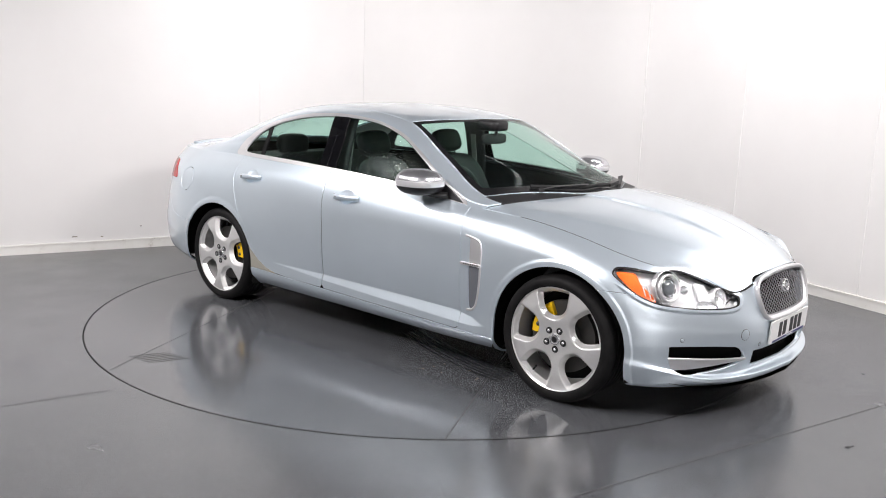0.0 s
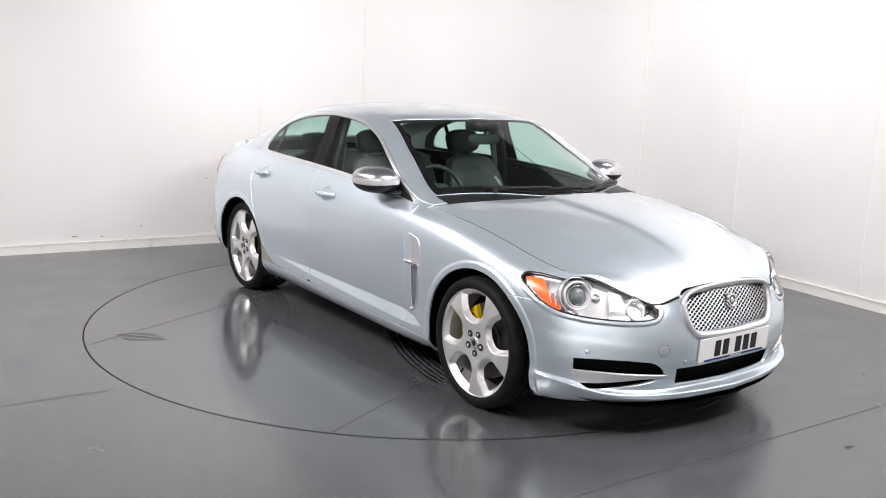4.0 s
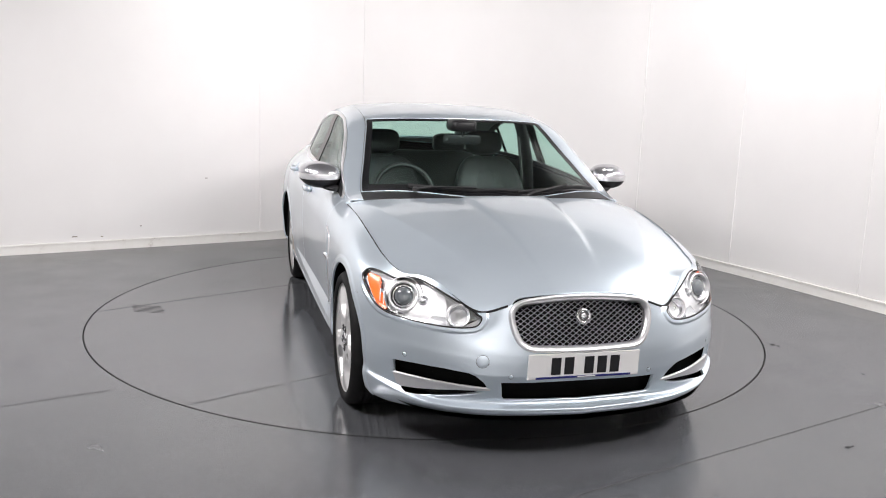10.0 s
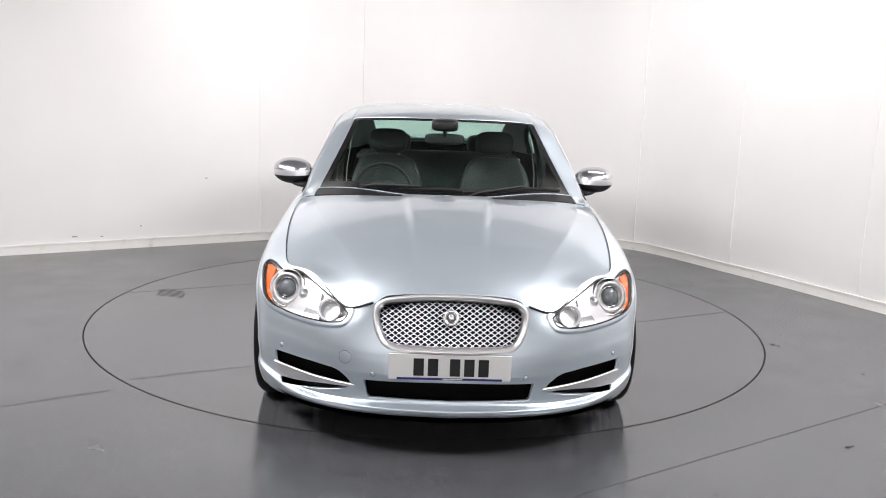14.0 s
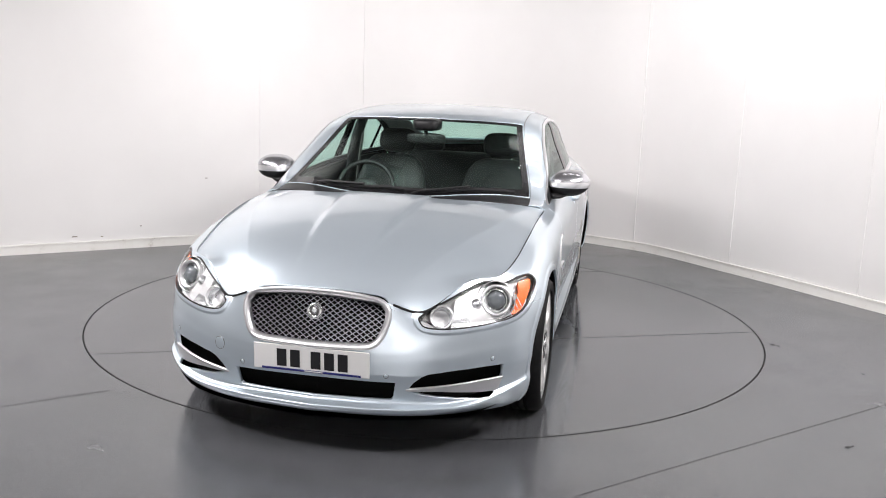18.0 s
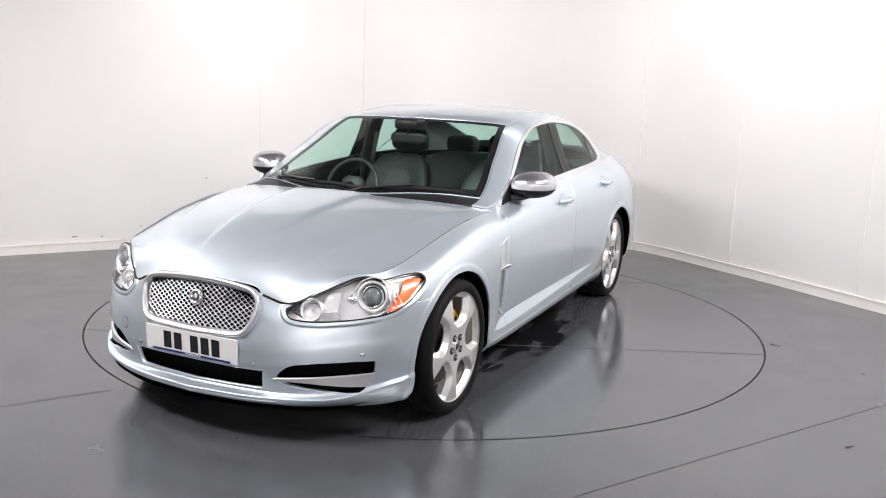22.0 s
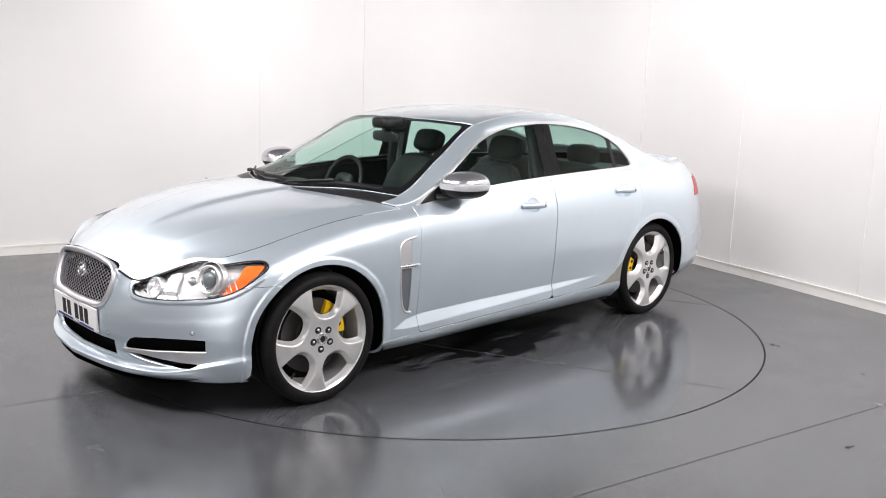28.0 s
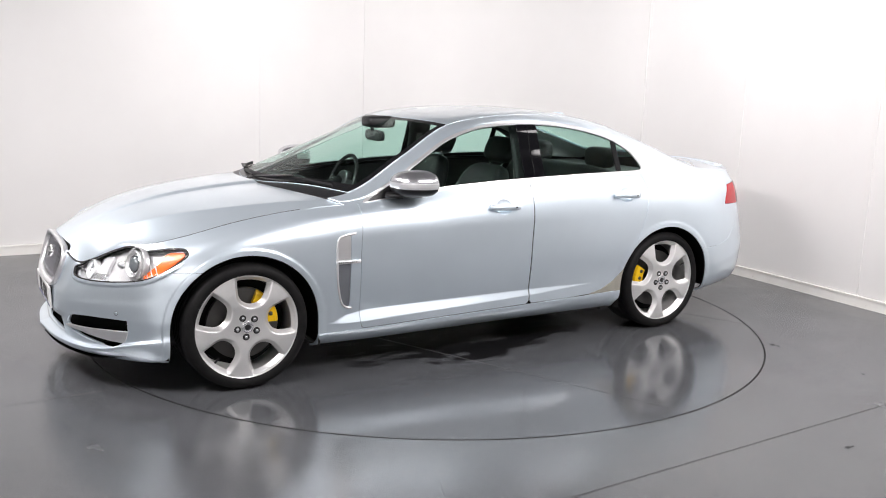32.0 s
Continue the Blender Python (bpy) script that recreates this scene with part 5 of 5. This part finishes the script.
both("vent_blade", moved(vent_part(0.652, 0.9, 0.001), -0.004), TRIM, "bright silver vent panel", parent=wings, thick=0.014)
both("vent_mesh", moved(vent_part(0.3, 0.636, 0.001), -0.006), VENT_MESH, "grey vent mesh", parent=wings, thick=0.01)
for j, side in enumerate((1, -1)):
    y0, n = side_y(0.9, 0.645)
    bm = bmesh.new()
    box(bm, (0.826, side * (y0 + 0.004) - 0.009, 0.634), (0.968, side * (y0 + 0.004) + 0.009, 0.650), 0.004)
    v = part("vent_strip", bm, TRIM, wings[j], "chrome strip")
    for k in range(9):
        bm = bmesh.new()
        x = 0.852 + 0.0125 * k
        box(bm, (x, side * (y0 + 0.0135) - 0.001, 0.640), (x + 0.007, side * (y0 + 0.0135) + 0.001, 0.647), 0.0)
        part("strip_bar", bm, DISC_STEEL, wings[j])
    frame_path, ups = [], []
    for x, z in hermite(range(9), [(.850, .797), (.90, .790), (.945, .775), (.961, .735), (.962, .65), (.956, .53), (.935, .427), (.906, .389), (.868, .380)], np.linspace(0, 8, 33)):
        yv, _ = side_y(0.92, z)
        frame_path.append((x, side * (yv + 0.001), z))
        ups.append(Vector((0, side, 0)))
    part("vent_frame", sweep(frame_path, ups, oval(0.007, 0.006, 8)), TRIM, wings[j], "chrome vent frame", smooth=True)

# Door mirrors.
def mirror_sheet():
    a, b = np.linspace(0, 2 * np.pi, 73), np.linspace(-np.pi / 2, np.pi / 2, 41)
    aa, bb = np.meshgrid(a, b, indexing="ij")

    def sp(v, e):
        return np.sign(v) * np.abs(v) ** e
    x = sp(np.cos(bb), .75) * sp(np.cos(aa), .78)
    y = sp(np.cos(bb), .75) * sp(np.sin(aa), .78)
    z = sp(np.sin(bb), .85)
    front = np.where(x > 0, 1.0, 0.62)
    X = 0.475 + 0.150 * x * front - 0.02 * y
    Y = 0.928 + 0.118 * y
    Z = 1.055 + 0.076 * z * (1 - 0.16 * np.clip(y, 0, 1) ** 2) + 0.004 * y
    m = sheet(np.stack([X, Y, Z], 2), a, b)
    if (m[0][:, 5] * (m[0][:, 2] - 1.05)).sum() < 0:
        m = sheet(np.stack([X, Y, Z], 2), a, b, flip=True)
    return m


MIRROR = mirror_sheet()
for side in (1, -1):
    fl = (lambda m: m) if side > 0 else mirrored
    mir = new("door_mirror")
    mir.parent = car
    tagged(mir, "chrome-capped door mirror with a clear indicator")
    low = lambda A: A[:, 2] - (1.034 - 0.02 * (A[:, 1] - 0.94))
    ind = lambda A: distance(A[:, 1], A[:, 2], [(.955, 1.032), (1.06, 1.028), (1.06, 1.064), (1.015, 1.066), (.972, 1.056)])
    rearward = lambda A: 0.43 - A[:, 0]
    top = cut(MIRROR, outside(low, 0.001))
    # The dark ceiling's reflection is put into colour: greyer cap top, paler below.
    cap_m = cut(cut(top, outside(ind, 0.0)), lambda A: 0.405 - A[:, 0])
    skin("mirror_cap", fl(cut(cap_m, lambda A: 1.0685 - A[:, 2])), CAP, mir, "bright chrome cap", thick=0.006)
    skin("mirror_cap_low", fl(cut(cap_m, lambda A: A[:, 2] - 1.067)), TRIM, mir, "pale silver lower part of the cap, lighter for its reflection", thick=0.006)
    skin("mirror_indicator", fl(cut(top, ind)), REFLECTOR, mir, "clear silver indicator", thick=0.006)
    skin("mirror_base", fl(moved(cut(MIRROR, inside(low)), 0.001)), BLACK, mir, "black lower housing", thick=0.006)
    skin("mirror_rim", fl(cut(cut(MIRROR, outside(low, 0.001)), lambda A: A[:, 0] - 0.403)), BLACK, mir, thick=0.006)
    bm = sweep([(0.52, side * 0.90, 0.995), (0.57, side * 0.86, 0.985), (0.62, side * 0.825, 0.985)], (0, 0, 1), oval(0.055, 0.018, 12))
    part("mirror_arm", bm, BLACK, mir, smooth=True)
    bm = bmesh.new()
    vs = [bm.verts.new((x, side * y, z)) for x, y, z in ((0.745, 0.842, 0.955), (0.50, 0.838, 0.985), (0.535, 0.805, 1.072))]
    ws = [bm.verts.new((v.co.x, v.co.y - side * 0.02, v.co.z)) for v in vs]
    bm.faces.new(vs)
    bm.faces.new(ws[::-1])
    for k in range(3):
        bm.faces.new((vs[k], vs[(k + 1) % 3], ws[(k + 1) % 3], ws[k]))
    part("mirror_sail", bm, BLACK, mir, "black triangular mirror foot")

# Boot lip, wipers and aerial.
lipx = [(-2.50 + 0.55 * y * y, y, 1.083 - 0.06 * y * y) for y in np.linspace(-0.46, 0.46, 25)]
part("boot_spoiler", sweep(lipx, (0, 0, 1), [(-0.03, -0.014), (-0.028, 0.006), (0.0, 0.006), (0.045, -0.008), (0.045, -0.016)]), PAINT, car, "low boot lid lip", smooth=True)


part("roof_aerial", pillow((-1.16, 0, 1.412), (0.075, 0.022, 0.022), 0.75), PAINT, car, "low silver roof aerial", smooth=True)


def screen_point(x, y, lift):
    A = green[0]
    k = int(np.argmin(np.hypot(A[:, 0] - x, A[:, 1] - abs(y))))
    return Vector((A[k, 0], math.copysign(A[k, 1], y), A[k, 2])) + Vector((A[k, 3], A[k, 4], A[k, 5])) * lift


for pts in ([(0.955, -0.50), (1.02, -0.40), (1.07, -0.28), (1.105, -0.15), (1.12, -0.02), (1.115, 0.10)], [(1.13, 0.08), (1.11, 0.18), (1.07, 0.30), (1.01, 0.42), (0.94, 0.54), (0.87, 0.64)]):
    wiper = new("wiper")
    wiper.parent = car
    tagged(wiper, "black wiper lying along the windscreen base")
    path = [screen_point(x, y, 0.012) for x, y in pts]
    part("wiper_blade", sweep(path, (0, 0, 1), oval(0.005, 0.011, 8)), BLACK, wiper)
    arm = [screen_point(pts[0][0] + 0.055, pts[0][1] + 0.03, 0.012), screen_point(pts[1][0] + 0.035, pts[1][1], 0.028), screen_point(pts[3][0], pts[3][1], 0.030)]
    part("wiper_arm", sweep(arm, (0, 0, 1), oval(0.009, 0.006, 8)), BLACK, wiper)
    part("wiper_pivot", turned(lathe([(0.0005, 0.012), (0.014, 0.010), (0.018, -0.01)], 16), Matrix.Translation(arm[0]) @ pose(0, 0, 0, 90, 0, 0)), BLACK, wiper)

# ---- cabin ----
def seat(x, y, wide=0.27):
    s = new("front_seat")
    s.parent = car
    tagged(s, "charcoal leather front seat with a headrest")
    part("seat_cushion", pillow((x + 0.27, y, 0.52), (0.27, wide, 0.09), 0.45), LEATHER, s, smooth=True)
    lean = pose(0, 0, 0, 0, -22, 0)

    def bend(p):
        return Vector((p.x + 0.05 * (abs(p.y) / wide) ** 2, p.y * (1 - 0.22 * max(0, p.z) / 0.33), p.z))
    part("seat_back", turned(pillow((0, 0, 0.30), (0.075, wide, 0.34), 0.5, bend=bend), Matrix.Translation((x, y, 0.50)) @ lean), LEATHER, s, smooth=True)
    part("seat_panel", turned(pillow((0.045, 0, 0.28), (0.04, wide * 0.55, 0.26), 0.45), Matrix.Translation((x, y, 0.50)) @ lean), DASH, s, smooth=True)
    hr = part("headrest", turned(pillow((0.01, 0, 0.745), (0.055, 0.135, 0.085), 0.6), Matrix.Translation((x, y, 0.50)) @ lean), LEATHER, s, smooth=True)
    for dy in (-0.07, 0.07):
        post = sweep([(0, dy, 0.60), (0, dy, 0.70)], (1, 0, 0), oval(0.007, 0.007, 10))
        part("headrest_post", turned(post, Matrix.Translation((x, y, 0.50)) @ lean), CHROME, hr, "chrome post", smooth=True)
    return s


seat(-0.16, 0.38)
seat(-0.16, -0.38)
bench = new("rear_bench")
bench.parent = car
tagged(bench, "charcoal leather rear bench with two headrests")
part("bench_cushion", pillow((-0.80, 0, 0.50), (0.28, 0.64, 0.10), 0.35), LEATHER, bench, smooth=True)
part("bench_back", turned(pillow((0, 0, 0.30), (0.09, 0.66, 0.33), 0.35), pose(-1.04, 0, 0.48, 0, -24, 0)), LEATHER, bench, smooth=True)
for y in (-0.36, 0.36):
    part("headrest", pillow((-1.30, y, 1.13), (0.055, 0.135, 0.075), 0.6), LEATHER, bench, smooth=True)
bm = bmesh.new()
box(bm, (-1.90, -0.66, 0.99), (-1.22, 0.66, 1.025), 0.01)
part("parcel_shelf", bm, DASH, car, "dark rear parcel shelf")
bm = bmesh.new()
box(bm, (-1.30, -0.72, 0.26), (0.85, 0.72, 0.34), 0.01)
part("cabin_floor", bm, DASH, car, "dark carpeted cabin floor")

dash = new("dashboard")
dash.parent = car
tagged(dash, "dark soft dashboard with an instrument hood")
P = []
ys = np.linspace(-0.76, 0.76, 41)
for u in np.linspace(0, 1, 15):
    row = []
    for y in ys:
        bulge = 0.035 * math.exp(-((y + 0.38) / 0.17) ** 4)
        x = 1.06 - 0.50 * u - 0.28 * (y / 0.76) ** 2 * (1 - u)
        z = 0.955 + 0.01 * math.sin(u * 3) - 0.05 * u * u + bulge * math.exp(-((u - 0.72) / 0.28) ** 2)
        if u > 0.86:
            z -= (u - 0.86) * 1.6
        row.append((x, y, z))
    P.append(row)
P.append([(0.60, y, 0.40) for y in ys])
P.insert(0, [(x + 0.09, y * 1.05, z - 0.035) for x, y, z in P[0]])
P = np.array(P)
verts = P.reshape(-1, 3)
nu, nv = P.shape[:2]
faces = [(a * nv + b, (a + 1) * nv + b, (a + 1) * nv + b + 1, a * nv + b + 1) for a in range(nu - 1) for b in range(nv - 1)]
part("dash_top", mesh_of("dash_top", verts, faces, DASH, smooth=True), DASH, dash)
bm = bmesh.new()
box(bm, (-0.45, -0.12, 0.34), (0.62, 0.12, 0.66), 0.03)
part("centre_console", bm, DASH, dash)
bm = bmesh.new()
box(bm, (0.545, -0.60, 0.80), (0.56, 0.60, 0.835), 0.004)
part("dash_strip", bm, SATIN, dash)

wheel_pose = pose(0.36, -0.38, 0.925, 0, 68, 0)
steer = new("steering_wheel")
steer.parent = car
tagged(steer, "black leather steering wheel")
ringpath = [(0.186 * math.cos(a), 0.186 * math.sin(a), 0) for a in np.linspace(0, 2 * math.pi, 48, endpoint=False)]
part("wheel_ring", turned(sweep(ringpath, (0, 0, 1), oval(0.015, 0.013, 10), closed=True), wheel_pose), BLACK, steer, smooth=True)
part("wheel_hub", turned(pillow((0, 0, -0.01), (0.075, 0.085, 0.03), 0.6), wheel_pose), DASH, steer, smooth=True)
for a in (0, 90, 180, 270):
    if a != 180:
        bm = bmesh.new()
        box(bm, (0.05, -0.018, -0.008), (0.18, 0.018, 0.004), 0.004, wheel_pose @ pose(0, 0, 0, 0, 0, a))
        part("wheel_spoke", bm, DASH, steer)
bm = sweep([(0.37, -0.38, 0.92), (0.60, -0.38, 0.84)], (0, 1, 0), oval(0.045, 0.04, 14))
part("steering_column", bm, DASH, steer, smooth=True)

rv = new("rear_view_mirror")
rv.parent = car
tagged(rv, "dark interior mirror below a sensor housing")
part("mirror_case", pillow((0.30, 0.0, 1.262), (0.020, 0.125, 0.034), 0.5), BLACK, rv, smooth=True)
part("mirror_stem", sweep([(0.31, 0.0, 1.28), (0.33, 0, 1.345)], (1, 0, 0), oval(0.012, 0.012, 8)), BLACK, rv)
part("sensor_pod", pillow((0.275, 0.0, 1.350), (0.10, 0.085, 0.040), 0.5), BLACK, rv, smooth=True)
for side in (1, -1):
    bm = sweep([(-0.40, side * 0.630, 1.375), (-0.40, side * 0.672, 1.25), (-0.405, side * 0.715, 1.08), (-0.42, side * 0.74, 0.80)], (1, 0, 0), oval(0.032, 0.085, 14))
    part("pillar_trim", bm, DASH, car, "dark inner pillar trim", smooth=True)
    bm = sweep([(-0.38, side * 0.630, 1.24), (-0.38, side * 0.665, 1.0), (-0.40, side * 0.69, 0.55)], (1, 0, 0), [(-0.002, -0.023), (0.002, -0.023), (0.002, 0.023), (-0.002, 0.023)])
    part("seat_belt", bm, BELT, car, "pale grey seat belt")
    card = moved(cut(cut(cut(band, lambda A: np.maximum(A[:, 0] - 0.78, -1.25 - A[:, 0])), lambda A: 0.42 - A[:, 2]), outside(arches, 0.02)), -0.045)
    skin("door_card", card if side > 0 else mirrored(card), DASH, (front_doors[0] if side > 0 else front_doors[1]), "dark inner door trim", thick=-0.02)

# Beads of water dried on the right front window.
drop_v, drop_f = [], []
rng = random.Random(11)
for k in range(1300):
    x = rng.gauss(0.20, 0.13)
    z = rng.gauss(1.085, 0.045) + 0.10 * (0.2 - x)
    if not (-0.28 < x < 0.60 and 1.03 < z < 1.30):
        continue
    A = pane_f[0]
    j = int(np.argmin(np.hypot(A[:, 0] - x, A[:, 2] - z)))
    p, n = Vector((A[j, 0], -A[j, 1], A[j, 2])), Vector((A[j, 3], -A[j, 4], A[j, 5]))
    p = p + Vector((rng.uniform(-1, 1), 0, rng.uniform(-1, 1))) * 0.006
    r = rng.uniform(0.0006, 0.0019)
    u = n.cross(Vector((1, 0, 0))).normalized()
    w = n.cross(u)
    b = len(drop_v)
    drop_v += [p + (u * math.cos(a) + w * math.sin(a)) * r - n * 0.001 for a in (0, 1.05, 2.09, 3.14, 4.19, 5.24)] + [p + n * r * 0.8]
    drop_f += [(b + i, b + (i + 1) % 6, b + 6) for i in range(6)]
drops = part("water_beads", mesh_of("water_beads", drop_v, drop_f, None), mat("dried_water", (0.75, 0.78, 0.78), 0.2), front_doors[1], "scattered dried water beads")
tagged(drops, kind="stuff")


def motions():
    walk(turntable, turn_rows())
    walk(car, turn_rows(OFF_X, OFF_Y))


motions()
